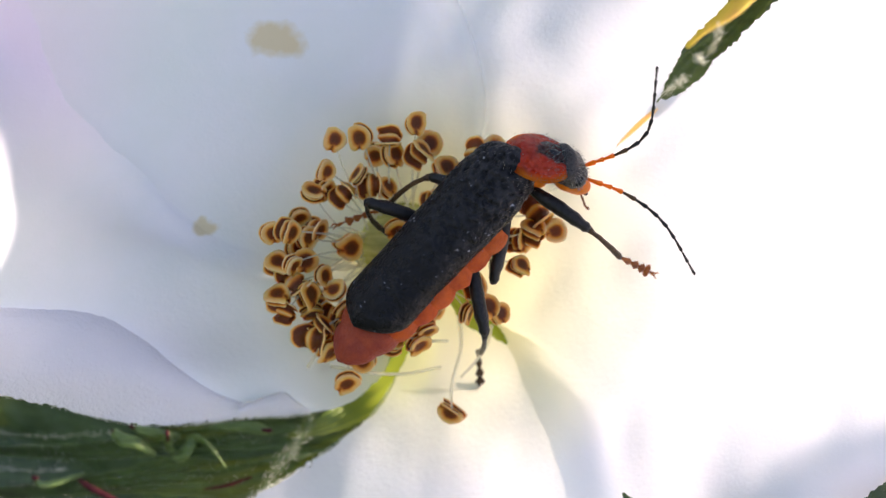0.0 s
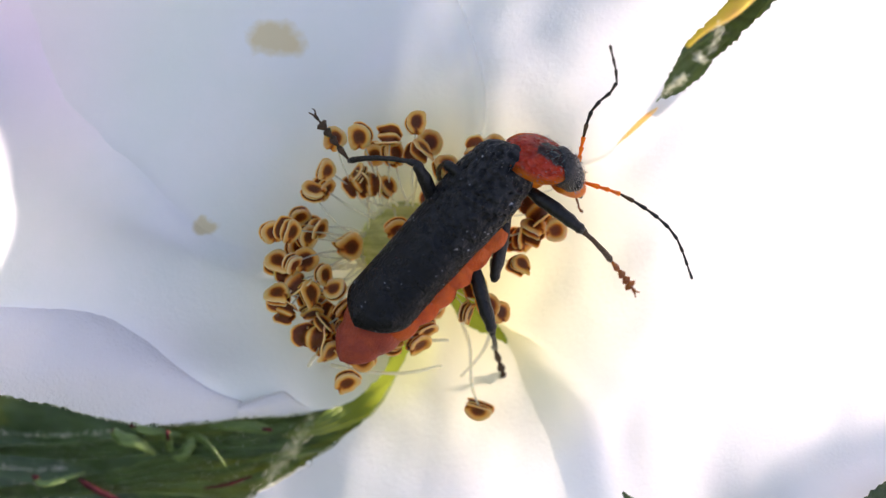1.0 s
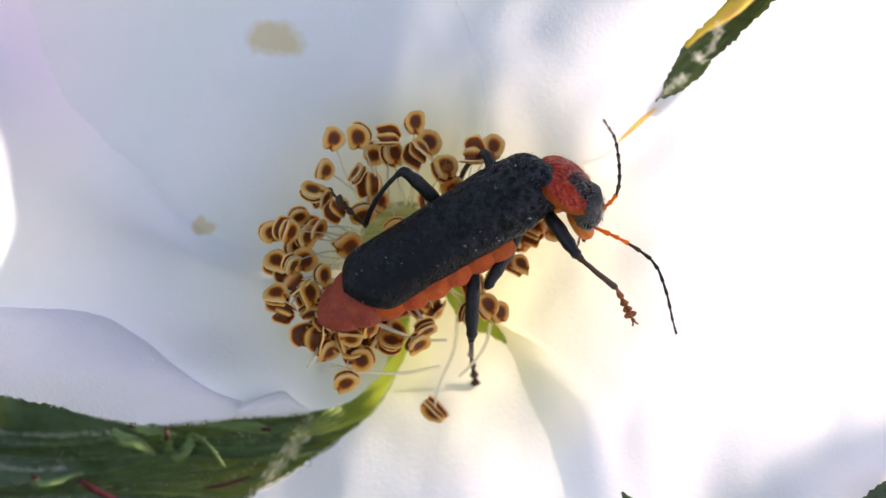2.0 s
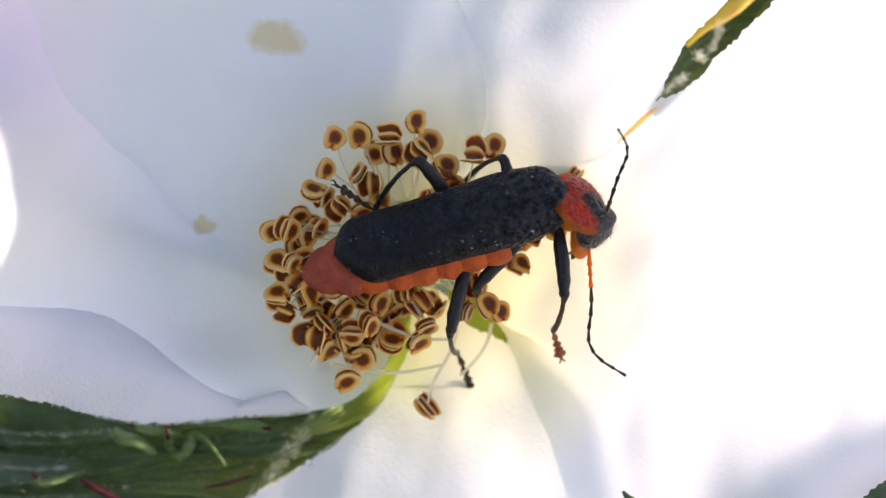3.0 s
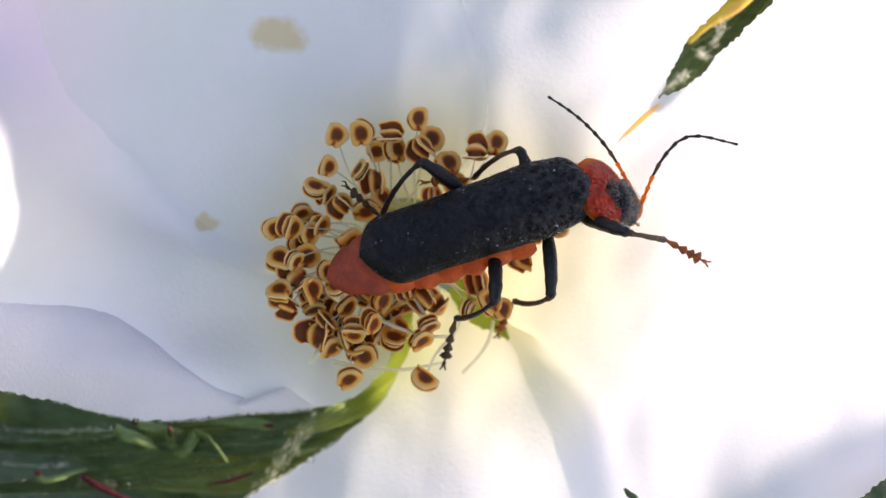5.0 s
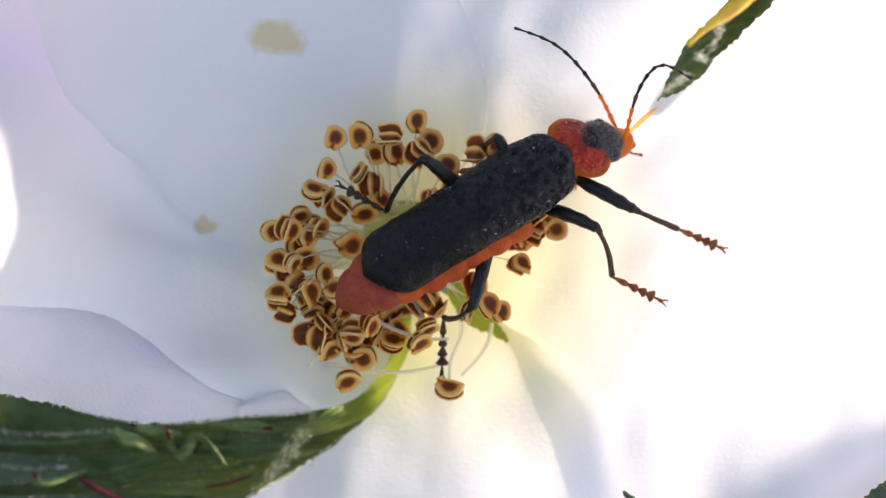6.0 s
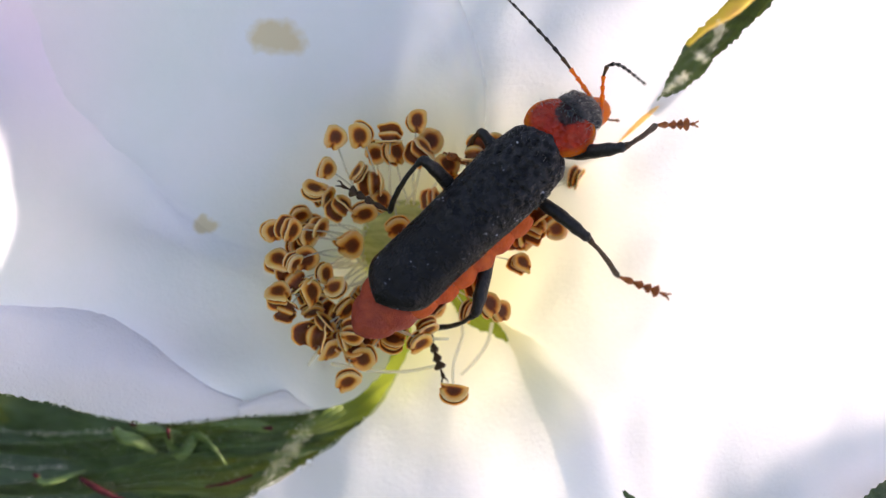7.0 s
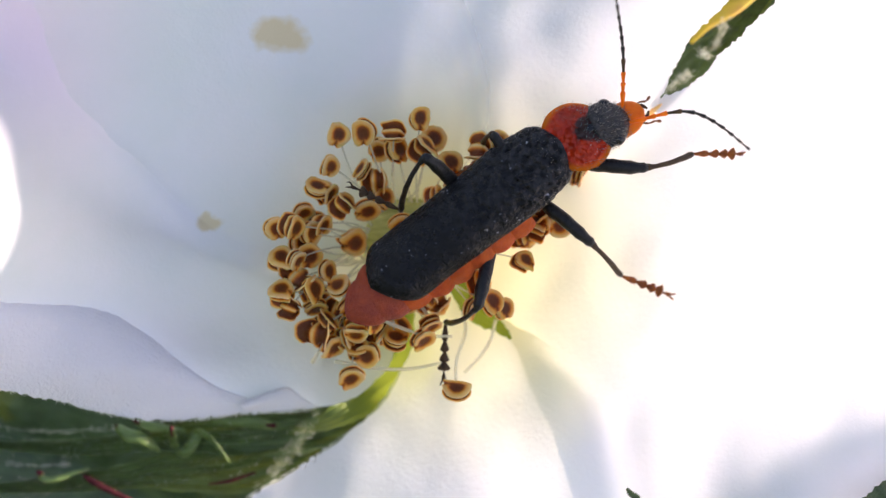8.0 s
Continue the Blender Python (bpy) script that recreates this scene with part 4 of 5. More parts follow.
        closed_body(bm, 8, 40, centre, half)
        for v in bm.verts:
            if abs(v.co.y) > 0.9:
                v.co.z += 0.1 * noise.noise(v.co * 2.2)
                v.co.y *= 1 + 0.035 * noise.noise(v.co * 3.0)
        part("abdomen_segment", bm, ABDOMEN if i < count - 2 else ABDOMEN_SHADED, beetle, "soft orange-red ring" if i < count - 2 else "red ring at the tip, coloured as in shade")
    # neck shield, drawn from its hinge forwards
    bm = bmesh.new()
    rows = []
    n, m = 30, 26
    for top in (1, -1):
        rows = []
        for i in range(m + 1):
            r = i / m * (1.0 if top > 0 else 0.74)
            ring = []
            for k in range(48):
                a = 2 * math.pi * k / 48
                x, y = math.cos(a), math.sin(a)
                x = max(-0.86, x) if x < 0 else x * (1 - 0.12 * x ** 4)
                px = 0.86 + 1.3 * r * x
                py = 1.27 * r * y * (1 - 0.02 * x) * (1 - 0.08 * max(0.0, -x) ** 2) * (1 + 0.03 * noise.noise((x * 3, y * 3, 1.0)))
                dome = 0.52 * (1 - r ** 2) ** 0.75 + 0.05 * r ** 8 + 0.07 * (1 - r ** 4) * noise.noise((px * 2.6, py * 2.6, 4.0))
                groove = -0.03 * math.exp(-((py) / 0.1) ** 2) * smooth(0.2, 0.8, 1 - r)
                z = (dome + groove + 0.12) if top > 0 else -0.32 + 0.7 * (r / 0.74) ** 3
                ring.append((px, py, z))
            rows.append(ring)
        sheet(bm, rows, closed=True)
    bmesh.ops.remove_doubles(bm, verts=bm.verts, dist=0.004)
    pronotum = part("pronotum", bm, PRONOTUM, beetle, "glossy orange-red neck shield with a black patch")
    bm = bmesh.new()
    bmesh.ops.create_uvsphere(bm, u_segments=18, v_segments=12, radius=0.2)
    bmesh.ops.scale(bm, vec=(1.1, 0.8, 0.5), verts=bm.verts)
    bmesh.ops.translate(bm, vec=(1.32, 0.0, 0.5), verts=bm.verts)
    part("knob", bm, EYE, pronotum, "glossy black knob in the dark patch")
    fuzz(pronotum, "fuzz", "short grey hairs", 300, 0.09, 41, lambda c, n: n.z > -0.1 and (c.x > 1.0 or abs(c.y) > 1.0))
    bm = bmesh.new()
    closed_body(bm, 12, 18, lambda f: (0.05 + 1.35 * f, 0, -0.42), lambda f: (0.72 * round_end(f, 0.3, 0.3) + 0.001, 0.5 * round_end(f, 0.3, 0.3) + 0.001))
    part("prosternum", bm, AMBER, pronotum)
    # head, from the hinge at the neck shield forwards
    bm = bmesh.new()
    closed_body(bm, 26, 28, lambda f: (-0.35 + 1.5 * f, 0, 0.05 - 0.12 * f * f),
                lambda f: ((0.8 + 0.12 * math.exp(-((f - 0.45) / 0.25) ** 2) - 0.16 * f) * round_end(f, 0.12, 0.4) + 0.001, (0.62 - 0.08 * f) * round_end(f, 0.15, 0.42) + 0.001))
    for v in bm.verts:
        v.co += v.co.normalized() * 0.06 * noise.noise(v.co * 3.0)
    head = part("head", bm, HEAD, beetle, "black head with an orange face")
    fuzz(head, "fuzz", "short grey hairs", 420, 0.1, 43, lambda c, n: n.z > -0.3 and c.x > 0.0)
    bm = bmesh.new()
    closed_body(bm, 18, 22, lambda f: (0.1 + 1.65 * f, 0, -0.34 + 0.26 * f * f),
                lambda f: ((0.74 - 0.2 * f) * round_end(f, 0.2, 0.4) + 0.001, (0.42 - 0.1 * f) * round_end(f, 0.25, 0.4) + 0.001))
    part("face", bm, AMBER, head, "orange face")
    for s in (1, -1):
        bm = bmesh.new()
        bmesh.ops.create_uvsphere(bm, u_segments=16, v_segments=10, radius=0.27)
        bmesh.ops.translate(bm, vec=(0.48, 0.62 * s, 0.1), verts=bm.verts)
        part("eye", bm, EYE, head, "glossy black bulging eye")
        bm = bmesh.new()
        tube(bm, line([(1.5, 0.2 * s, -0.25), (1.75, 0.22 * s, -0.3), (1.9, 0.05 * s, -0.33)], 8), [0.12 - 0.012 * k for k in range(8)], 8)
        part("mandible", bm, BROWN, head)
        bm = bmesh.new()
        tube(bm, line([(1.45, 0.28 * s, -0.38), (1.75, 0.42 * s, -0.5), (2.0, 0.4 * s, -0.62), (2.2, 0.5 * s, -0.62)], 10), [0.035, 0.035, 0.045, 0.032, 0.036, 0.048, 0.032, 0.04, 0.06, 0.035], 7)
        part("palp", bm, AMBER_DARK, head)
    # feelers: eleven rods each, all drawn along x from the joint
    feelers = []
    lengths = [0.62, 0.34, 0.42] + [0.54] * 6 + [0.5, 0.52]
    for s in (1, -1):
        rods = []
        for k, length in enumerate(lengths):
            bm = bmesh.new()
            thick = 0.088 - 0.004 * k
            tube(bm, [(0, 0, 0), (length * 0.08, 0, 0), (length * 0.5, 0, 0), (length * 0.88, 0, 0), (length, 0, 0)],
                 [thick * 0.5, thick * 0.62, thick * 0.8, thick * 1.12, thick * 0.7], 8)
            rods.append(part("antenna_segment", bm, AMBER if k < 3 else (BROWN if k == 3 else BLACK), head, "orange base of a feeler" if k < 3 else "black rod of a feeler"))
        feelers.append((rods, lengths))
    # legs
    legs = {}
    for name, (fl, tl, sl), fr, dark in (("fore", (2.4, 2.0, 1.9), 0.25, False), ("mid", (2.5, 2.3, 2.0), 0.24, False), ("hind", (2.9, 2.9, 2.1), 0.25, True)):
        first = None
        for s in ("left", "right"):
            if first is None:
                bm = bmesh.new()
                tube(bm, line([(-0.12, 0, 0), (fl * 0.35, 0, 0.13), (fl * 0.75, 0, 0.12), (fl + 0.06, 0, 0)], 14),
                     [fr * (0.66 + 0.36 * math.sin(math.pi * (k + 1.5) / 16) + 0.05 * math.sin(k * 2.3)) * (0.6, 0.85, 1, 1, 1, 1, 1, 1, 1, 1, 0.96, 0.82, 0.9, 0.62)[k] for k in range(14)], 12)
                for v in bm.verts:
                    v.co += Vector((0, noise.noise(v.co * 2.0), noise.noise(v.co * 2.0 + Vector((5, 1, 2))))) * 0.03
                femur = part("femur", bm, BLACK, beetle, "black upper leg")
                bm = bmesh.new()
                tube(bm, line([(-0.05, 0, 0), (tl * 0.3, 0, 0.075 * tl), (tl * 0.7, 0, 0.065 * tl), (tl, 0, 0)], 14),
                     [(0.1, 0.125, 0.085, 0.082, 0.085, 0.09, 0.095, 0.1, 0.1, 0.1, 0.105, 0.11, 0.12, 0.09)[k] for k in range(14)], 9)
                for v in bm.verts:
                    v.co += Vector((0, noise.noise(v.co * 4.0), noise.noise(v.co * 4.0 + Vector((5, 1, 2))))) * 0.025
                tibia = part("tibia", bm, BLACK if dark else BROWN, beetle, "thin dark shin")
                bm = bmesh.new()
                x = 0.0
                for k, share in enumerate((0.3, 0.2, 0.17, 0.15, 0.18)):
                    length = sl * share
                    w = (0.13, 0.17, 0.19, 0.25, 0.08)[k]
                    tube(bm, [(x, 0, 0), (x + length * 0.25, 0, 0), (x + length * 0.8, 0, -0.02), (x + length * 1.02, 0, -0.03)], [0.045, w * 0.45, w, w * 0.7], 8, 0.6)
                    x += length
                for q in (1, -1):
                    tube(bm, line([(x, 0.04 * q, 0), (x + 0.12, 0.1 * q, 0.02), (x + 0.2, 0.1 * q, -0.08)], 6), [0.035, 0.034, 0.03, 0.026, 0.02, 0.01], 6)
                tarsus = part("tarsus", bm, BROWN if dark else AMBER_BROWN, beetle, "five-lobed foot with two claws")
                first = (femur, tibia, tarsus)
                legs[s, name] = first
            else:
                legs[s, name] = tuple(again(o, beetle) for o in first)
    return beetle, pronotum, head, feelers, legs


build_ground()
ROSE = build_rose()
build_greens(ROSE)
leaf("rose_leaf", [(-3.35, -6.95, -6.0), (-8.58, -8.47, -7.0), (-15.17, -9.31, -8.0), (-22.66, -9.92, -9.0)], 4.5, "dark green toothed rose leaf under the flower", 1.0)
leaf("rose_leaf", [(-6.50, -11.88, -5.0), (-12.41, -10.20, -6.0), (-18.76, -7.63, -8.0), (-23.88, -4.83, -9.0)], 4.0, "dark green toothed rose leaf under the flower", 2.0)
leaf("rose_leaf", [(5.02, 3.28, -6.0), (10.83, 7.93, -6.0), (15.48, 11.64, -6.0), (19.24, 16.30, -7.0)], 4.5, "dark green toothed rose leaf under the flower", 3.0)
leaf("rose_leaf", [(9.07, -13.03, -5.0), (14.11, -11.20, -5.0), (18.69, -9.37, -5.0), (24.77, -6.02, -6.0)], 4.0, "dark green toothed rose leaf under the flower", 4.0)
leaf("rose_leaf", [(13.0, -14.4, 3.4), (15.55, -10.1, 4.0), (17.1, -7.4, 3.7)], 1.55, "dark green toothed rose leaf over the petal's corner", 6.0)
LOOSE, LOOSE_ANTHER = build_stamens(ROSE)
for x, y, r in ((-14.07, -1.54, 0.2), (-13.50, -1.83, 0.1), (-9.09, -5.16, 0.09), (-4.46, -4.44, 0.2), (-4.93, -7.92, 0.13), (-5.30, -8.16, 0.1)):
    dew_drop(x, y, r)
BEETLE, PRONOTUM_PART, HEAD_PART, FEELERS, LEGS = build_beetle()

STEPS = [k / 10 for k in range(81)]


def flow(rows, t):
    """Values between the rows, gliding and never overshooting."""
    if t <= rows[0][0]:
        return np.array(rows[0][1:], float)
    if t >= rows[-1][0]:
        return np.array(rows[-1][1:], float)
    i = max(k for k in range(len(rows) - 1) if rows[k][0] <= t)

    def slope(k):
        if k <= 0 or k >= len(rows) - 1:
            return np.zeros(len(rows[0]) - 1)
        a, b, c = (np.array(rows[j], float) for j in (k - 1, k, k + 1))
        s0, s1 = (b[1:] - a[1:]) / (b[0] - a[0]), (c[1:] - b[1:]) / (c[0] - b[0])
        h = 2 * s0 * s1 / np.where(np.abs(s0 + s1) < 1e-9, 1, s0 + s1)
        return np.where(s0 * s1 > 0, h, 0)

    a, b = np.array(rows[i], float), np.array(rows[i + 1], float)
    d = b[0] - a[0]
    u = (t - a[0]) / d
    return (a[1:] * (1 + 2 * u) * (1 - u) ** 2 + slope(i) * d * u * (1 - u) ** 2 + b[1:] * u * u * (3 - 2 * u) + slope(i + 1) * d * u * u * (u - 1))


def aim(start, way, up):
    """A pose at start (in mm) whose x runs along way and whose z leans to up."""
    x = Vector(way).normalized()
    y = Vector(up).cross(x)
    if y.length < 1e-4:
        y = Vector((0, 1, 0)).cross(x)
    y.normalize()
    z = x.cross(y)
    m = Matrix((x, y, z)).transposed().to_4x4()
    m.translation = Vector(start) * MM
    return m


def tip_of(m, length):
    return (m @ Vector((length * MM, 0, 0))) / MM


def motions():
    # the body: place in mm, heading, roll, nose down
    body = [
        (0, -0.08, 0.33, 4.54, 47.08, -20.07, -0.67),
        (0.4, -0.08, 0.32, 4.53, 46.93, -20.05, -3.06),
        (0.8, -0.06, 0.24, 4.54, 47.78, -20.09, -2.17),
        (1, -0.08, 0.34, 4.53, 47.85, -20.17, -2.52),
        (1.2, 0.07, 0.4, 4.55, 44.64, -20.11, 0.39),
        (1.5, 0.17, 0.45, 4.54, 40.75, -20.04, 2.07),
        (1.7, 0.23, 0.49, 4.54, 37.2, -21.07, 2.56),
    ]
    body += [
        (2.8, 0.5, 0.66, 4.57, 17.02, -22.95, 0.41),
        (3, 0.35, 0.76, 4.56, 16.14, -23.11, 1.2),
        (3.5, 0.82, 1.05, 4.52, 6.53, -25.93, 0.8),
        (3.8, 1.11, 1.01, 4.53, 7.5, -25.16, 3.61),
        (4, 1.09, 0.61, 4.53, 8.33, -20.99, 5.72),
        (4.2, 1.15, 0.62, 4.54, 10.18, -19.96, 3.98),
        (4.5, 1.08, 0.62, 4.55, 14.85, -17.12, 1.38),
        (4.7, 1.16, 0.72, 4.55, 15.9, -17.17, 1.19),
    ]
    body += [
        (5.8, 0.81, 1.02, 4.54, 29.23, -17.15, 2.54),
        (6, 0.89, 1.12, 4.54, 31.88, -16.14, 3.04),
        (6.5, 0.9, 1.04, 4.55, 36.89, -14.21, 1.93),
        (7, 0.81, 0.93, 4.54, 43.35, -12.14, -0.1),
        (7.5, 0.76, 0.91, 4.54, 42.08, -13.04, -0),
        (8, 0.78, 1, 4.57, 37.83, -14.18, 1.1),
    ]
    # ways in which the neck shield and the head point, and how far the shield is twisted to its left
    neck = [
        (0, 0.98, -0.09, -0.19, 0.62, -0.37, -0.69, 45),
        (0.4, 0.98, -0.12, -0.19, 0.57, -0.5, -0.65, 45),
        (0.8, 0.98, -0.11, -0.19, 0.49, -0.39, -0.78, 45),
        (1, 0.96, -0.19, -0.19, 0.56, -0.37, -0.74, 45),
        (1.2, 0.96, -0.2, -0.19, 0.49, -0.42, -0.77, 45),
        (1.5, 0.91, -0.37, -0.19, 0.41, -0.6, -0.69, 45),
        (1.7, 0.87, -0.45, -0.19, 0.33, -0.68, -0.66, 45),
    ]
    neck += [
        (2.8, 0.78, -0.53, -0.33, -0.08, -0.65, -0.75, 45),
        (3, 0.81, -0.51, -0.27, -0.22, -0.79, -0.58, 45),
        (3.5, 0.62, -0.67, -0.4, -0.03, -0.71, -0.7, 45),
        (3.8, 0.45, -0.85, -0.29, 0.2, -0.4, -0.9, 45),
        (4, 0.62, -0.69, -0.37, 0.16, -0.41, -0.9, 45),
        (4.2, 0.72, -0.37, -0.59, 0.24, -0.49, -0.84, 42.14),
        (4.5, 0.76, -0.34, -0.56, 0.48, -0.24, -0.84, 37.86),
        (4.7, 0.75, -0.45, -0.48, 0.54, -0.1, -0.83, 35),
    ]
    neck += [
        (5.8, 0.75, 0.31, -0.58, 0.86, 0.03, -0.51, 15),
        (6, 0.72, 0.3, -0.62, 0.87, 0.18, -0.47, 14.73),
        (6.5, 0.75, 0.38, -0.55, 0.83, 0.23, -0.52, 14.05),
        (7, 0.6, 0.63, -0.49, 0.76, 0.3, -0.57, 13.36),
        (7.5, 0.74, 0.6, -0.3, 0.9, 0.35, -0.25, 12.68),
        (8, 0.89, 0.41, -0.21, 0.92, 0.39, 0, 12),
    ]
    # knee, ankle and toe of each leg
    right_fore = [
        (0, 5.11, 0.65, 4.67, 6.33, -0.34, 3.42, 7.68, -0.94, 2.23),
        (0.2, 5.17, 0.31, 4.75, 6.12, -0.88, 3.46, 7.07, -1.92, 2.19),
        (0.3, 5.01, 0.25, 4.79, 5.88, -0.48, 3.29, 6.97, -1.86, 2.04),
        (0.4, 5, 0.31, 4.82, 5.71, -0.48, 3.13, 6.59, -1.62, 1.89),
        (0.5, 4.97, 0.31, 4.79, 5.65, -0.58, 3.14, 6.67, -1.82, 2.13),
        (0.7, 4.91, 0.63, 4.76, 6.22, -0.13, 3.48, 7.32, -1.45, 2.66),
        (0.8, 5.01, 0.49, 4.75, 6.4, -0.44, 3.65, 7.49, -1.81, 2.93),
        (1, 5.01, 0.48, 4.78, 6.03, -0.51, 3.38, 7.02, -1.68, 2.26),
        (1.1, 5.13, 0.55, 4.7, 6.01, -0.3, 3.31, 6.87, -1.59, 2.3),
        (1.2, 5.24, 0.6, 4.61, 6.47, -0.19, 3.24, 7.49, -1.52, 2.34),
        (1.3, 5.13, 0.27, 4.57, 6.5, -0.63, 3.13, 7.53, -2.19, 2.16),
        (1.5, 5, -0.06, 4.48, 5.85, -0.97, 2.91, 6.47, -2.39, 1.81),
        (1.7, 4.7, 0.12, 5.61, 6.23, -0.96, 4.88, 7.15, -2.17, 3.74),
    ]
    right_fore += [
        (2.8, 4.23, -1.49, 5.5, 4.44, -3.19, 4.47, 4.56, -4.38, 3),
        (3, 4.25, -1.91, 4.45, 3.92, -3.07, 2.86, 4.37, -4.18, 1.39),
        (3.2, 4.6, -0.8, 4.79, 4.92, -2.56, 3.32, 5.28, -4.16, 1.99),
        (3.5, 4.73, -1.72, 5.29, 4.94, -3.25, 4.01, 5.34, -4.73, 2.88),
        (3.8, 4.98, -1.84, 4.28, 4.92, -3.48, 3.14, 5.4, -4.83, 1.88),
        (4, 5.31, -1.3, 5.78, 5.55, -2.61, 4.29, 6.17, -3.97, 3.11),
        (4.2, 5.6, -0.59, 6.1, 6.74, -1.1, 4.54, 7.03, -2.81, 3.76),
        (4.5, 6.22, -0.51, 5.73, 7.73, -1.01, 4.52, 9.05, -2.03, 3.61),
        (4.7, 6.03, 0.04, 6.01, 7.54, -0.2, 4.72, 9.03, -1.03, 3.9),
    ]
    right_fore += [
        (5.8, 6.85, 1.14, 3.9, 8.41, 0.66, 2.74, 9.97, -0.05, 2.47),
        (6, 6.85, 1.25, 3.85, 8.48, 0.6, 2.89, 10.02, -0.05, 2.5),
        (6.2, 6.93, 1.25, 4.56, 8.36, 0.48, 3.52, 9.92, 0.02, 2.9),
        (6.5, 5.9, 2.23, 5.63, 7.49, 1.93, 4.47, 9.02, 1.36, 3.49),
        (7, 6.19, 3.43, 5.36, 7.43, 4.26, 4.03, 8.98, 4.38, 2.94),
        (7.2, 6.28, 3.35, 5.54, 7.29, 4.05, 4.38, 8.94, 4.27, 3.53),
        (7.5, 5.88, 2.96, 5.8, 7.34, 3.98, 4.9, 9.17, 4.11, 4.41),
        (7.7, 7.02, 3.08, 5.17, 8.65, 3.56, 4.23, 10.5, 3.25, 3.84),
        (8, 7.29, 2.66, 4.22, 8.92, 3.27, 3.23, 10.67, 3.22, 2.98),
    ]
    right_mid = [
        (0, 1.77, -1.17, 3.92, 1.81, -0.29, 1.79, 1.39, 0.02, 0.34),
        (1.2, 1.8, -1.18, 3.88, 1.84, -0.3, 1.75, 1.42, 0.01, 0.35),
        (1.5, 1.97, -1.25, 4.21, 1.87, -0.37, 2.08, 1.46, 0.04, 0.35),
        (1.7, 1.76, -1.26, 4.21, 1.72, -0.49, 2.05, 1.45, 0.02, 0.35),
    ]
    right_mid += [
        (2.8, 1.34, -1.45, 4.51, 1.96, -1.88, 2.34, 2.23, -2.25, 0.51),
        (3, 1.07, -1.53, 3.9, 1.77, -1.89, 1.74, 2.12, -2.25, 0.49),
        (3.5, 1.63, -1.04, 5.38, 1.8, -1.59, 3.15, 1.96, -2.16, 1.24),
        (3.8, 4.7, -0.16, 5.96, 3.45, -1.44, 4.52, 3.64, -3.25, 3.7),
        (4, 3.9, -1.79, 5.43, 2.42, -2.34, 3.76, 1.65, -3.99, 2.93),
        (4.2, 3.19, -2.17, 4.91, 1.98, -2.24, 2.96, 1.42, -3.24, 1.32),
        (4.5, 3.11, -2.09, 4.59, 2.1, -2.16, 2.52, 1.43, -3.16, 0.92),
        (4.7, 3.24, -1.96, 4.55, 2.13, -2.13, 2.54, 1.46, -3.33, 1.09),
    ]
    right_mid += [
        (5.8, 5.16, -0.65, 3.89, 4.73, -1.49, 1.8, 5.92, -2.75, 1.27),
        (6, 5.32, 0.64, 4.95, 5.95, -1.05, 3.51, 7.99, -2.04, 3.51),
        (6.2, 5.72, 0.21, 4.54, 6.39, -0.95, 2.92, 8.14, -1.84, 2.92),
        (6.5, 5.74, 0.06, 3.93, 6.37, -1.07, 2.03, 8.32, -1.89, 2.03),
        (7, 5.45, 0, 3.94, 6.43, -1.25, 2.27, 8.31, -1.85, 1.95),
        (7.2, 5.46, -0.04, 3.95, 6.3, -1.17, 2.25, 8.3, -1.87, 2.06),
        (7.5, 5.47, -0.02, 3.96, 6.35, -1.25, 2.23, 8.29, -1.8, 2.23),
        (7.7, 5.52, -0.13, 3.97, 6.26, -1.22, 2.17, 8.25, -1.91, 2.11),
        (8, 5.57, -0.38, 3.98, 6.47, -1.32, 2.08, 8.33, -1.94, 1.94),
    ]
    right_hind = [
        (0, 1.54, -3.35, 4.06, 1.29, -3.8, 1.2, 1.38, -4.84, 0.65),
        (0.2, 1.54, -3.25, 4.05, 1.37, -3.72, 1.19, 1.53, -4.76, 0.66),
        (0.5, 1.66, -3.31, 4.07, 1.62, -3.72, 1.2, 1.84, -4.8, 0.7),
        (0.8, 1.8, -3.17, 4.05, 1.79, -3.74, 1.21, 2.11, -4.81, 0.74),
        (1, 1.8, -3.18, 4.05, 1.89, -3.65, 1.2, 2.22, -4.62, 0.74),
        (1.2, 1.73, -3.16, 4.05, 1.71, -3.63, 1.2, 1.94, -4.64, 0.69),
        (1.5, 1.48, -3.23, 4.03, 1.55, -3.81, 1.19, 1.83, -4.82, 0.71),
        (1.7, 1.27, -3.35, 4.05, 1.27, -3.93, 1.21, 1.45, -4.91, 0.66),
    ]
    right_hind += [
        (2.8, 0.42, -3.3, 4.11, 0.64, -3.88, 1.28, 0.92, -4.91, 0.6),
        (3, 0.18, -3.3, 4.1, 0.54, -3.88, 1.29, 0.92, -4.91, 0.6),
        (3.5, -0.01, -3.05, 4.11, 0.26, -3.82, 1.32, 0.41, -4.87, 0.55),
        (3.8, 0.05, -3.03, 4.08, 0.12, -3.7, 1.26, 0.27, -4.79, 0.52),
        (4, 0.23, -3.32, 3.99, 0.14, -3.9, 1.15, 0.2, -4.68, 0.5),
        (4.2, 0.26, -3.49, 4.03, 0.23, -4.08, 1.18, 0.28, -4.58, 0.5),
        (4.5, 1.94, -1.94, 6.17, 0.53, -2.97, 3.85, 0.61, -5.55, 3.85),
        (4.7, 1.91, -1.91, 6.13, 0.5, -2.69, 3.72, -0.04, -4.27, 2.45),
    ]
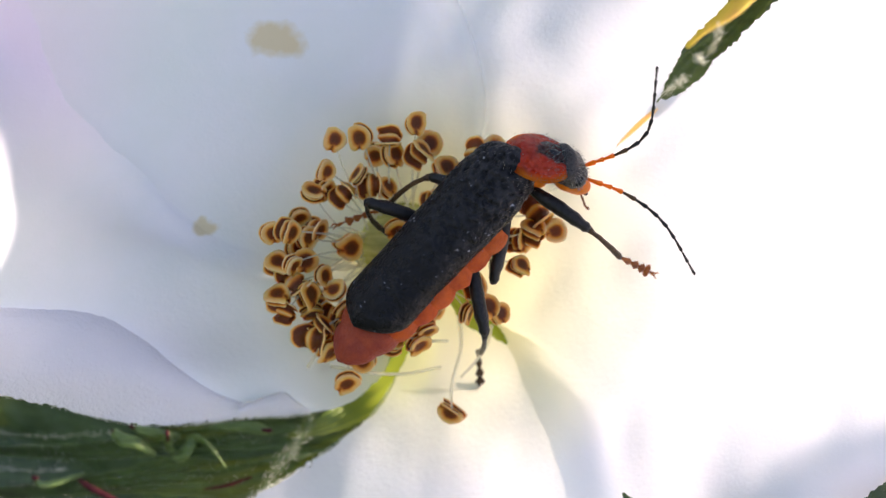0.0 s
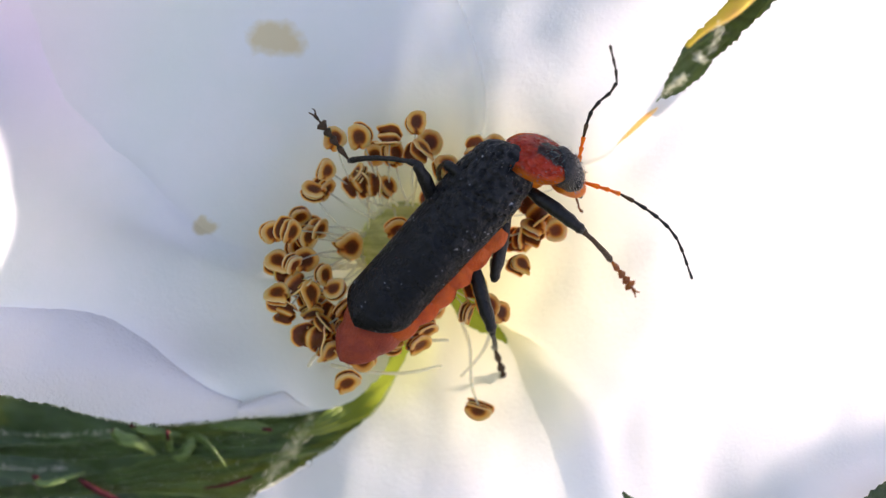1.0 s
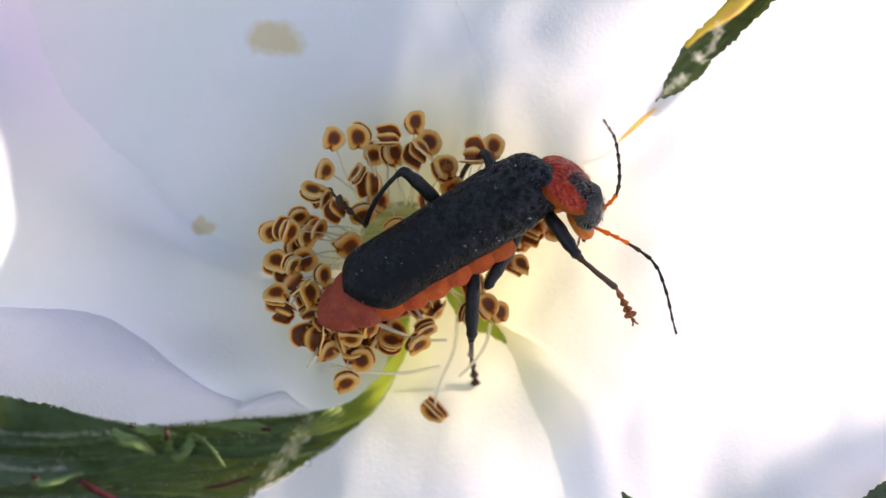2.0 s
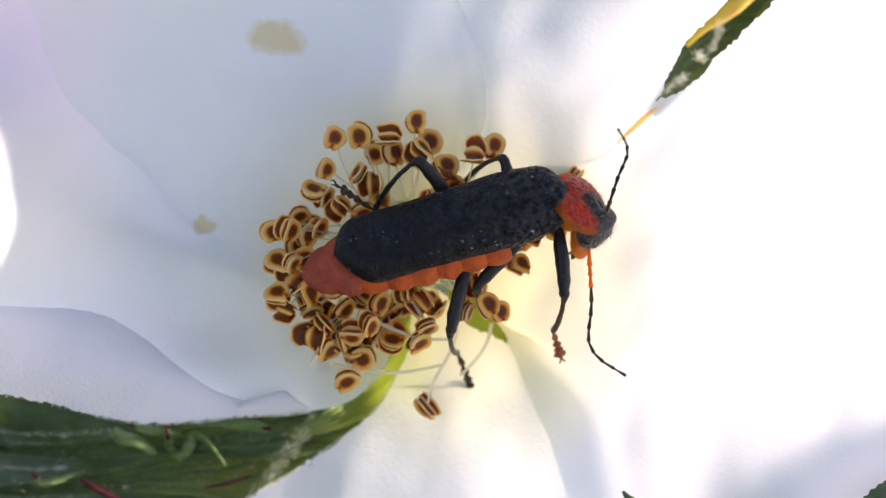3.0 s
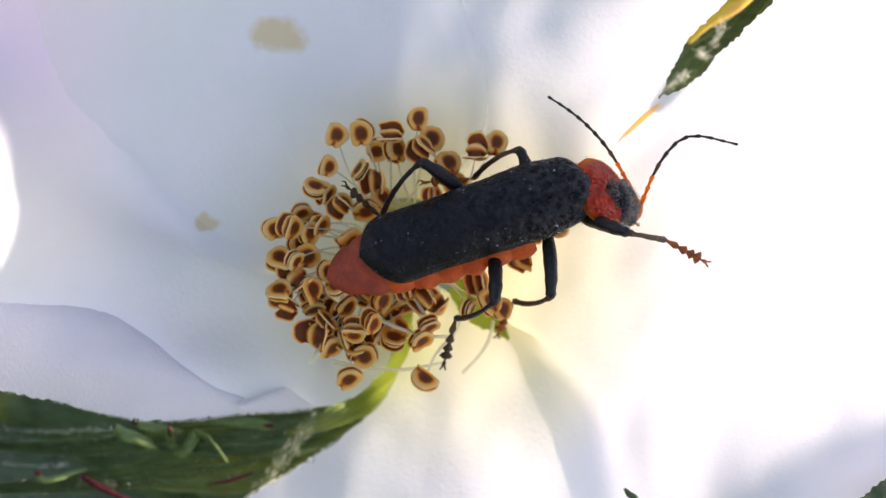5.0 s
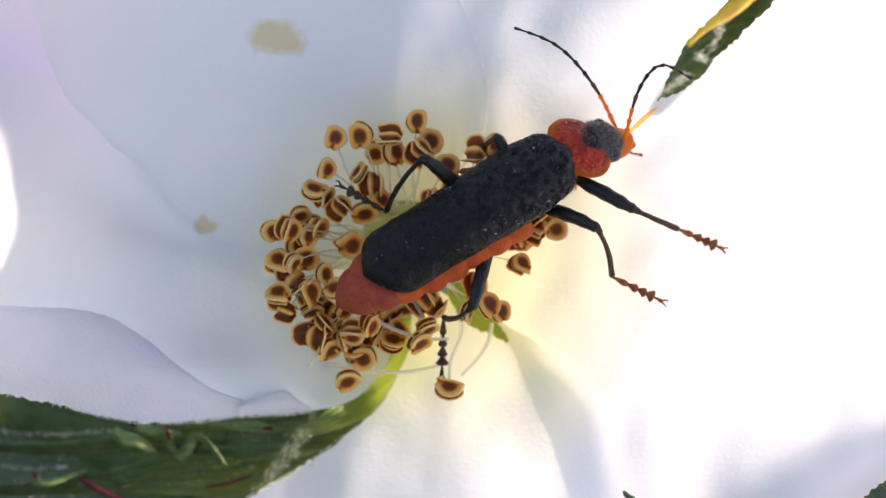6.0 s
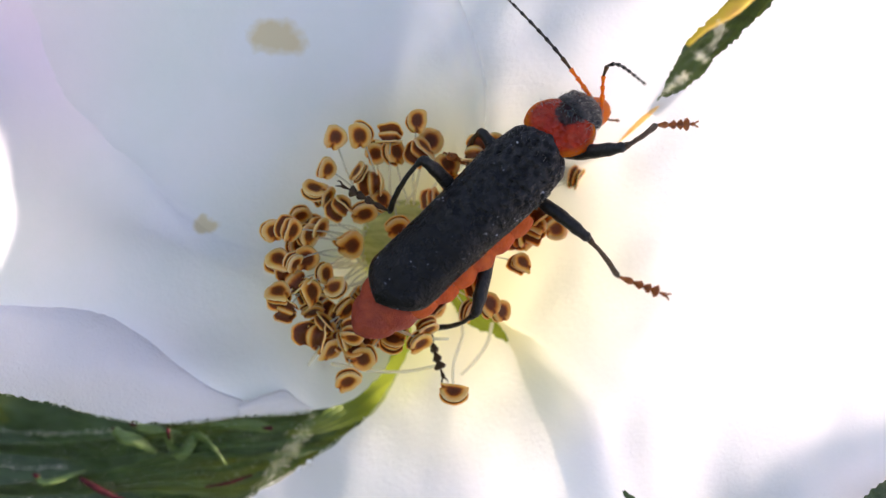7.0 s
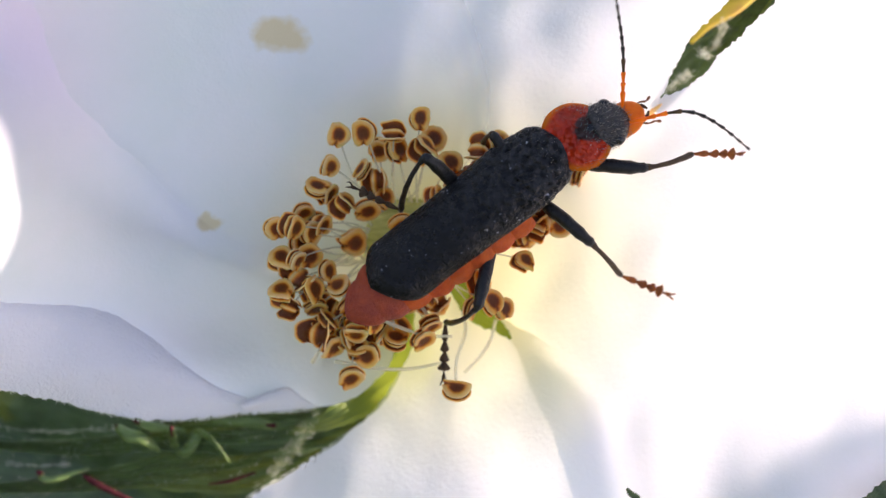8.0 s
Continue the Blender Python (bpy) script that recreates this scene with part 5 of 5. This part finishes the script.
    right_hind += [
        (5.8, 0.87, -2.08, 5.36, -0.06, -2.53, 2.65, -0.06, -4.68, 2.65),
        (6, 0.97, -2.09, 5.08, -0.01, -2.53, 2.38, -0.07, -4.69, 2.38),
        (6.5, 1.1, -2.3, 4.54, 0.02, -2.69, 2.39, -0.04, -4.73, 2.37),
        (7, 1.09, -2.45, 3.84, -0, -2.71, 2.39, -0, -4.75, 2.38),
        (7.5, 1.01, -2.5, 3.85, -0.02, -2.77, 2.39, -0.04, -4.77, 2.37),
        (8, 1.05, -2.19, 4.94, -0.02, -2.8, 2.4, -0.12, -4.84, 2.38),
    ]
    left_fore = [
        (0, 1.76, 2.74, 2.76, 1, 1.56, 1.77, 0.15, 0.44, 1.38),
        (1.2, 1.98, 2.71, 2.72, 1.16, 1.55, 1.75, 0.26, 0.46, 1.39),
    ]
    left_fore += [
        (2, 2.67, 2.29, 2.63, 1.59, 1.31, 1.71, 0.47, 0.44, 1.39),
        (2.8, 3.3, 1.73, 2.72, 2.04, 1.04, 1.77, 0.74, 0.48, 1.41),
        (3.5, 3.76, 1.5, 2.65, 2.4, 0.99, 1.73, 1.02, 0.66, 1.39),
        (4.2, 3.92, 1.43, 2.53, 2.52, 0.92, 1.65, 1.14, 0.54, 1.37),
        (4.7, 3.91, 1.91, 2.69, 2.6, 1.33, 1.74, 1.27, 0.83, 1.38),
    ]
    left_fore += [
        (5.3, 3.52, 2.4, 2.65, 2.28, 1.65, 1.71, 1.03, 0.99, 1.38),
        (5.8, 3.17, 2.79, 2.61, 2, 1.91, 1.69, 0.83, 1.11, 1.37),
        (6.5, 2.97, 3.19, 2.68, 1.91, 2.21, 1.73, 0.84, 1.28, 1.39),
        (7.2, 2.63, 3.35, 2.79, 1.68, 2.31, 1.79, 0.72, 1.3, 1.4),
        (8, 2.83, 3.2, 2.74, 1.8, 2.21, 1.77, 0.75, 1.27, 1.41),
    ]
    left_mid = [
        (0, -0.87, 2.76, 3.82, -1.81, 1.65, 2.55, -2.52, 1.34, 2.55),
        (0.2, -0.77, 2.84, 3.87, -2.01, 1.65, 2.56, -2.62, 1.34, 2.56),
        (0.4, 1.31, 3.99, 3.97, -0.08, 4.84, 3.2, -0.68, 7.07, 3.87),
        (0.5, 0.89, 3.32, 5.15, -0.24, 4.57, 3.59, -0.5, 4.9, 1.5),
        (0.8, -0.18, 3.02, 3.87, -0.28, 2.44, 2.67, -0.69, 2.03, 2.59),
        (1, 0.12, 2.91, 4.95, -0.08, 2.42, 2.71, -0.39, 1.92, 2.58),
        (1.2, 0.64, 3.73, 3.84, 0.51, 3.14, 2.82, 0.15, 2.84, 2.75),
        (1.5, 1.88, 3.92, 3.79, 0.69, 4.56, 3.16, -0.11, 6.51, 3.71),
        (1.7, 1.37, 3.76, 3.76, 0.99, 3.05, 2.85, 0.38, 2.85, 2.77),
    ]
    left_mid += [
        (2.8, 1.91, 3.24, 3.87, 1.13, 2.55, 2.78, 0.32, 2.39, 2.68),
        (3, 2.11, 3.24, 3.84, 1.23, 2.59, 2.81, 0.53, 2.39, 2.7),
        (3.5, 2.85, 3.02, 4.29, 1.8, 2.71, 2.9, 1, 2.55, 2.77),
        (4, 2.96, 2.94, 3.62, 1.45, 2.34, 2.8, 0.64, 2.18, 2.68),
        (4.7, 2.83, 3.19, 3.75, 1.42, 2.47, 2.81, 0.51, 2.23, 2.68),
    ]
    left_mid += [
        (5.8, 1.92, 3.75, 4.17, 1.45, 3.12, 2.91, 1.11, 2.78, 2.81),
        (6.5, 1.82, 3.88, 4.6, 1.37, 3.29, 2.93, 0.99, 2.89, 2.82),
        (7, 1.32, 4.03, 4.14, 1.03, 3.37, 2.91, 0.6, 3.07, 2.82),
        (7.5, 1.34, 3.99, 4.14, 1.05, 3.31, 2.89, 0.63, 3.01, 2.81),
        (8, 1.59, 3.82, 4.66, 1.33, 3.29, 2.92, 0.95, 2.89, 2.81),
    ]
    left_hind = [
        (0, -2.63, 1.63, 4.56, -1.93, 0.53, 1.97, -1.78, 0.02, 0.14),
        (0.2, -2.63, 1.55, 4.58, -2.14, 0.6, 1.88, -1.78, 0.23, 0.14),
        (0.4, -2.73, 1.24, 4.48, -2.14, 0.6, 1.71, -1.78, 0.23, 0.14),
        (0.5, -2.8, 1, 4.38, -2.31, 0.54, 1.55, -1.99, 0.34, 0.16),
        (0.8, -1.24, 2.62, 5.24, -2.68, 0.9, 3.44, -4.85, 1.35, 3.83),
        (1, -0.91, 2.9, 5.22, -3.02, 3.07, 3.8, -4.45, 4.62, 4.39),
        (1.2, -1.12, 2.72, 5.26, -2.75, 1.81, 3.54, -3.93, 2.34, 5.19),
        (1.5, -1.47, 2.71, 4.93, -2.61, 1.14, 3.45, -3.92, 1.99, 4.86),
        (1.7, -1.48, 2.65, 4.91, -2.62, 1.02, 3.44, -3.97, 1.98, 4.73),
    ]
    left_hind += [
        (2.8, -0.86, 2.99, 4.83, -2.08, 1.46, 3.44, -3.61, 2.21, 4.67),
        (3, -0.86, 3.02, 5.04, -2.28, 1.46, 3.46, -3.76, 2.21, 4.75),
        (3.5, -0.76, 3.22, 4.48, -1.81, 1.82, 3.47, -3.61, 2.18, 4.5),
        (3.8, -0.64, 3.13, 4.42, -1.85, 1.74, 3.46, -3.47, 2.13, 4.73),
        (4.2, -0.62, 2.89, 4.43, -1.94, 1.54, 3.44, -3.46, 2.21, 4.72),
        (4.7, -0.79, 2.81, 4.57, -1.94, 1.36, 3.42, -3.49, 2.12, 4.62),
    ]
    left_hind += [
        (5.8, -0.78, 3.06, 5.22, -2.06, 1.31, 3.42, -3.64, 2.21, 4.48),
        (6, -0.68, 3.05, 5.34, -2.04, 1.25, 3.51, -3.6, 2.15, 4.61),
        (6.5, -0.72, 3.06, 5.36, -1.84, 1.26, 3.4, -3.53, 2.13, 4.3),
        (7, -0.72, 2.99, 5.48, -1.9, 1.24, 3.49, -3.55, 2.14, 4.44),
        (7.5, -0.7, 3.01, 5.47, -1.88, 1.18, 3.56, -3.58, 2.08, 3.56),
        (8, -0.75, 2.99, 5.47, -1.62, 1.22, 3.39, -3.33, 2.03, 4.31),
    ]
    # three points along each feeler
    left_feeler = [
        (0, 6.41, 3.46, 4.51, 7.09, 4.19, 5.3, 7.15, 6.09, 6.81),
        (0.2, 5.89, 3.84, 4.72, 6.83, 4.43, 5.85, 7.99, 5.25, 7.38),
        (0.3, 5.6, 3.84, 4.69, 6.25, 4.41, 5.93, 7.56, 4.89, 7.21),
        (0.4, 5.17, 4.04, 4.66, 5.09, 5.76, 6.01, 6.31, 6.08, 7.05),
        (0.5, 5.17, 4.33, 4.7, 5.11, 5.97, 5.82, 6.26, 6.44, 6.71),
        (0.7, 5.7, 3.54, 4.65, 6.02, 4.8, 5.94, 5.76, 6.5, 6.97),
        (0.8, 5.81, 3.83, 4.62, 5.95, 5.36, 6, 5.7, 6.53, 7.1),
        (1, 5.09, 4.67, 4.99, 5.85, 5.53, 6.06, 5.55, 6.7, 7.16),
        (1.1, 5.17, 4, 4.83, 5.87, 5.7, 5.98, 5.54, 6.77, 6.99),
        (1.2, 5.73, 4.32, 4.67, 5.93, 5.76, 5.91, 5.29, 6.67, 6.82),
        (1.3, 5.76, 3.12, 4.48, 6.14, 4.53, 5.86, 5.32, 5.79, 7.02),
        (1.5, 6.12, 2.01, 4.11, 6.05, 3.49, 5.76, 5.03, 4.66, 7.43),
        (1.7, 6.09, 1.89, 4.32, 5.78, 3.44, 6.34, 5.33, 4.38, 7.7),
    ]
    left_feeler += [
        (2.8, 6.28, 2.5, 4.8, 6.3, 3.77, 6.33, 5.34, 3.92, 7.33),
        (3, 6.03, 2.48, 5.25, 6.28, 3.38, 6.45, 5.59, 4.14, 7.65),
        (3.2, 5.81, 1.6, 4.86, 6.07, 2.62, 6.18, 5.72, 3.3, 7.55),
        (3.5, 5.61, 2.09, 4.28, 5.75, 3.19, 5.77, 4.65, 3.94, 7.39),
        (3.8, 4.97, 2.06, 5.59, 5.23, 2.58, 6.85, 4.87, 2.91, 7.72),
        (4, 4.81, 2.2, 4.86, 5.29, 2.82, 6, 5.43, 3.44, 6.91),
        (4.2, 5.98, 2.26, 3.93, 5.11, 2.79, 5.21, 5.49, 3.75, 6.85),
        (4.5, 5.94, 2.96, 3.75, 5.03, 4.06, 5.06, 3.93, 4.92, 6.36),
        (4.7, 5.79, 3.09, 3.63, 4.47, 4.18, 5.1, 3.23, 5.03, 6.45),
    ]
    left_feeler += [
        (5.8, 5.49, 5.14, 3.54, 4.21, 6.42, 4.67, 2.34, 6.63, 5.83),
        (6, 5.31, 5.77, 3.33, 3.85, 7.16, 4.21, 1.98, 7.7, 5.06),
        (6.2, 5.27, 5.62, 3.43, 3.91, 6.82, 4.31, 2.01, 7.54, 5.12),
        (6.5, 4.81, 6.35, 3.59, 3.36, 7.73, 4.46, 1.77, 8.31, 5.21),
        (7, 3.95, 6.85, 4.21, 2.79, 7.85, 5.59, 1.79, 8.62, 6.8),
        (7.2, 4.65, 6.29, 4.66, 3.73, 7.18, 6.09, 2.05, 7.69, 7.49),
        (7.5, 5.31, 6.66, 5.34, 4.92, 7.43, 6.85, 4.5, 8.21, 8.52),
        (7.7, 5.38, 6.35, 5.42, 4.8, 7.21, 6.97, 4.22, 7.83, 8.53),
        (8, 6.02, 6.42, 5.54, 5.7, 7.55, 7.16, 5.37, 8.45, 8.55),
    ]
    right_feeler = [
        (0, 6.44, 1.9, 4.22, 7.6, 0.89, 5.12, 8.49, -0.88, 6.31),
        (0.2, 6.23, 1.7, 4.27, 7.65, 0.21, 5.51, 7.99, -1.31, 6.46),
        (0.3, 6.19, 1.01, 4.29, 6.7, -0.76, 5.33, 6.74, -2.65, 6.27),
        (0.4, 6.03, 1.01, 4.32, 6.37, -0.76, 5.14, 6.1, -2.75, 6.08),
        (0.5, 6, 1.2, 4.24, 6.2, -0.76, 5.29, 5.86, -2.64, 6.35),
        (0.7, 6.45, 2.34, 4.13, 8.02, 2.19, 4.94, 9.52, 1.26, 5.85),
        (0.8, 6.45, 2.08, 4.08, 8.04, 1.57, 4.76, 9.41, 0.06, 5.6),
        (1, 6.44, 1.77, 4.18, 7.9, 0.57, 5.06, 8.49, -1.16, 5.92),
        (1.1, 6.47, 2.53, 4.09, 8.41, 2.24, 5.03, 8.81, 0.61, 5.9),
        (1.2, 6.49, 2.39, 4.01, 8.33, 2.05, 5, 9.54, 0.87, 5.89),
        (1.3, 6.3, 2.35, 4.05, 8.12, 2.78, 5.16, 9.72, 2.2, 6.03),
        (1.5, 6.52, 0.63, 4.12, 7.72, -1.12, 5.48, 8.75, -1.72, 6.3),
        (1.7, 6.52, 0.52, 4.04, 7.49, -0.57, 4.96, 7.64, -2.65, 6.28),
    ]
    right_feeler += [
        (2.8, 6.41, -1.42, 4.49, 7.26, -1.97, 5.5, 8.55, -2.3, 6.89),
        (3, 5.18, -2.01, 4.38, 5.04, -3.51, 5.5, 6.25, -4.38, 6.72),
        (3.2, 6.15, -0.94, 4.36, 6.7, -1.79, 5.53, 6.27, -3.83, 6.78),
        (3.5, 6.98, 0.06, 4.33, 7.8, -0.85, 5.58, 7.52, -2.15, 6.87),
        (3.8, 7.11, 0.04, 3.8, 8.15, -0.06, 4.93, 9.41, -1, 6.69),
        (4, 7.32, 0.25, 3.54, 8.54, 0.34, 4.75, 9.66, -0.58, 6.22),
        (4.2, 7.67, 0.98, 3.42, 9.08, 1.15, 4.63, 10.06, 0.31, 5.73),
        (4.5, 7.53, 1.96, 3.83, 8.33, 2.69, 5.09, 9.45, 2.21, 6.55),
        (4.7, 7.57, 2.29, 3.75, 8.4, 3.13, 4.83, 9.9, 2.76, 6.29),
    ]
    right_feeler += [
        (5.8, 7.46, 4.73, 3.76, 8.49, 5.51, 4.89, 9.96, 4.86, 6.29),
        (6, 6.8, 5.48, 4.28, 7.4, 6.21, 5.69, 8.25, 5.58, 7.12),
        (6.2, 7.09, 5.36, 4.13, 7.98, 6.68, 5.47, 9.31, 6.45, 6.98),
        (6.5, 6.57, 5.82, 3.9, 7.21, 6.76, 5.14, 8.7, 6.47, 6.78),
        (7, 5.6, 6.13, 4.49, 5.97, 6.2, 5.66, 6.57, 5.27, 8.24),
        (7.2, 6.24, 5.77, 4.97, 7.05, 5.95, 6.3, 7.96, 4.89, 8.52),
        (7.5, 7.05, 5.51, 5.68, 7.41, 4.94, 7.27, 7.51, 4.15, 8.95),
        (7.7, 7.3, 5.12, 5.53, 7.95, 4.86, 7.01, 8.67, 3.71, 8.71),
        (8, 8.12, 4.57, 5.31, 9.07, 4.03, 6.63, 9.98, 2.93, 8.34),
    ]
    # the anther that the hind foot pushes
    pushed = [
        (0, 0.33, -5.99, 1.97),
        (0.5, 0.84, -5.91, 2.19),
        (1, 1.35, -5.89, 2.04),
        (1.5, 0.72, -6.2, 1.19),
        (1.7, 0.02, -6.32, 1.19),
    ]
    pushed += [
        (2.8, -0.81, -5.97, 1.15),
        (3, -0.6, -5.95, 1.37),
        (3.5, -0.94, -5.76, 1.61),
        (4, -1.26, -5.49, 1.91),
        (4.5, -1.08, -4.82, 3.15),
    ]
    pushed += [
        (5.8, 0, -4.84, 3.59),
        (6, 0.19, -5.05, 3.45),
        (7, 0.36, -5.24, 3.26),
        (8, 0.34, -5.2, 3.3),
    ]
    trunk, shield, skull = {}, {}, {}
    for t in STEPS:
        x, y, z, heading, roll, nose = flow(body, t)
        trunk[t] = pose(x * MM, y * MM, z * MM, roll, nose, heading)
        d = flow(neck, t)
        side = Vector((0, 0, 1)).cross(Vector(d[:3])).normalized()
        up = Vector((0, 0, math.cos(radians(d[6])))) + side * math.sin(radians(d[6]))
        shield[t] = aim((trunk[t] @ Vector((3.75 * MM, 0, 0.15 * MM))) / MM, d[:3], up)
        skull[t] = aim(tip_of(shield[t], 1.75), d[3:6], shield[t].to_3x3() @ Vector((0, 0, 1)))
    walk(BEETLE, [(t, LEAN @ trunk[t]) for t in STEPS])
    walk(PRONOTUM_PART, [(t, trunk[t].inverted() @ shield[t]) for t in STEPS])
    walk(HEAD_PART, [(t, trunk[t].inverted() @ skull[t]) for t in STEPS])

    hips = {"fore": (0.75, 0.62, -0.75), "mid": (2.3, 0.75, -1.0), "hind": (0.3, 0.75, -1.0)}
    reach = {"fore": (2.4, 2.0), "mid": (2.5, 2.3), "hind": (2.9, 2.9)}
    tables = {("right", "fore"): right_fore, ("right", "mid"): right_mid, ("right", "hind"): right_hind,
              ("left", "fore"): left_fore, ("left", "mid"): left_mid, ("left", "hind"): left_hind}
    for (s, name), (femur, tibia, tarsus) in LEGS.items():
        rows = ([], [], [])
        for t in STEPS:
            base = shield[t] if name == "fore" else trunk[t]
            hx, hy, hz = (2.1, -0.3, -1.0) if (s, name) == ("left", "mid") else hips[name]
            hip = (base @ (Vector((hx, hy if s == "left" else -hy, hz)) * MM)) / MM
            v = flow(tables[s, name], t)
            knee, ankle, toe = Vector(v[:3]), Vector(v[3:6]), Vector(v[6:])
            up = (knee - (hip + ankle) / 2).normalized() + Vector((0, 0, 0.35))
            a = aim(hip, knee - hip, up)
            knee = tip_of(a, reach[name][0])
            b = aim(knee, ankle - knee, up)
            ankle = tip_of(b, reach[name][1])
            c = aim(ankle, toe - ankle, up)
            for row, m in zip(rows, (a, b, c)):
                row.append((t, trunk[t].inverted() @ m))
        for ob, row in zip((femur, tibia, tarsus), rows):
            walk(ob, row)

    for (rods, lengths), table, s in zip(FEELERS, (left_feeler, right_feeler), (1, -1)):
        rows = [[] for _ in rods]
        for t in STEPS:
            base = (skull[t] @ (Vector((1.05, 0.3 * s, 0.2)) * MM)) / MM
            v = flow(table, t)
            way = [base, Vector(v[:3]), Vector(v[3:6]), Vector(v[6:])]
            fine = [curve_at(way, k / 60) for k in range(61)]
            span = [0.0]
            for p, q in zip(fine, fine[1:]):
                span.append(span[-1] + (q - p).length)
            total, done, at = sum(lengths), 0.0, base
            for k, length in enumerate(lengths):
                done += length
                goal = min(span[-1], span[-1] * done / total)
                i = min(range(61), key=lambda j: abs(span[j] - goal))
                goal_way = fine[i] - at
                if goal_way.length < 0.6 * length:
                    goal_way = goal_way + (fine[i] - fine[max(0, i - 6)]).normalized() * length
                m = aim(at, goal_way, (0, 0, 1))
                at = tip_of(m, length)
                rows[k].append((t, skull[t].inverted() @ m))
        for ob, row in zip(rods, rows):
            walk(ob, row)

    # stamens that the left hind foot lets go, and later pulls in
    for key, early in (((-3.69, 1.43), [(0, -3.6, 2.1), (0.2, -3.1, 2.6), (1.0, -3.1, 2.6), (1.25, -3.69, 1.43), (8, -3.69, 1.43)]),
                       ((-2.84, 1.24), [(0, -2.75, 2.35), (1.0, -2.75, 2.35), (1.25, -2.84, 1.24), (8, -2.84, 1.24)]),
                       ((-2.28, 1.69), [(0, -2.0, 2.4), (1.0, -2.0, 2.4), (1.25, -2.28, 1.69), (8, -2.28, 1.69)]),
                       ((-4.30, 1.82), [(0, -4.4, 2.2), (1.0, -4.4, 2.2), (1.25, -4.30, 1.82), (8, -4.30, 1.82)])):
        thread, root, tip = STIRRED[key]
        rows = []
        for t in STEPS:
            x, y = flow(early, t)
            turn = (tip - root).rotation_difference(Vector((x, y, tip.z)) - root).to_matrix().to_4x4()
            rows.append((t, Matrix.Translation(root * MM) @ turn @ Matrix.Translation(root * -MM)))
        walk(thread, rows)

    foot = Vector((0.59, -2.49, 0.8))
    walk(LOOSE, [(t, aim(foot, Vector(flow(pushed, t)) - foot, (0, 0, 1))) for t in STEPS])
    # its anther rolls over as it is pushed: turn, tilt
    rolls = [(0.0, -30, 38), (1.5, -30, 40), (3.0, -30, 62), (4.0, -26, 60), (4.5, -16, 34), (6.0, -6, 12), (8.0, -4, 10)]
    rows = []
    for t in STEPS:
        turn, tilt = flow(rolls, t)
        rows.append((t, Matrix.Translation((3.57 * MM, 0, 0)) @ pose(0, 0, 0, 0, 0, turn) @ pose(0, 0, 0, 0, tilt, 0) @ pose(0, 0, 0, 0, 0, 90)))
    walk(LOOSE_ANTHER, rows)


motions()
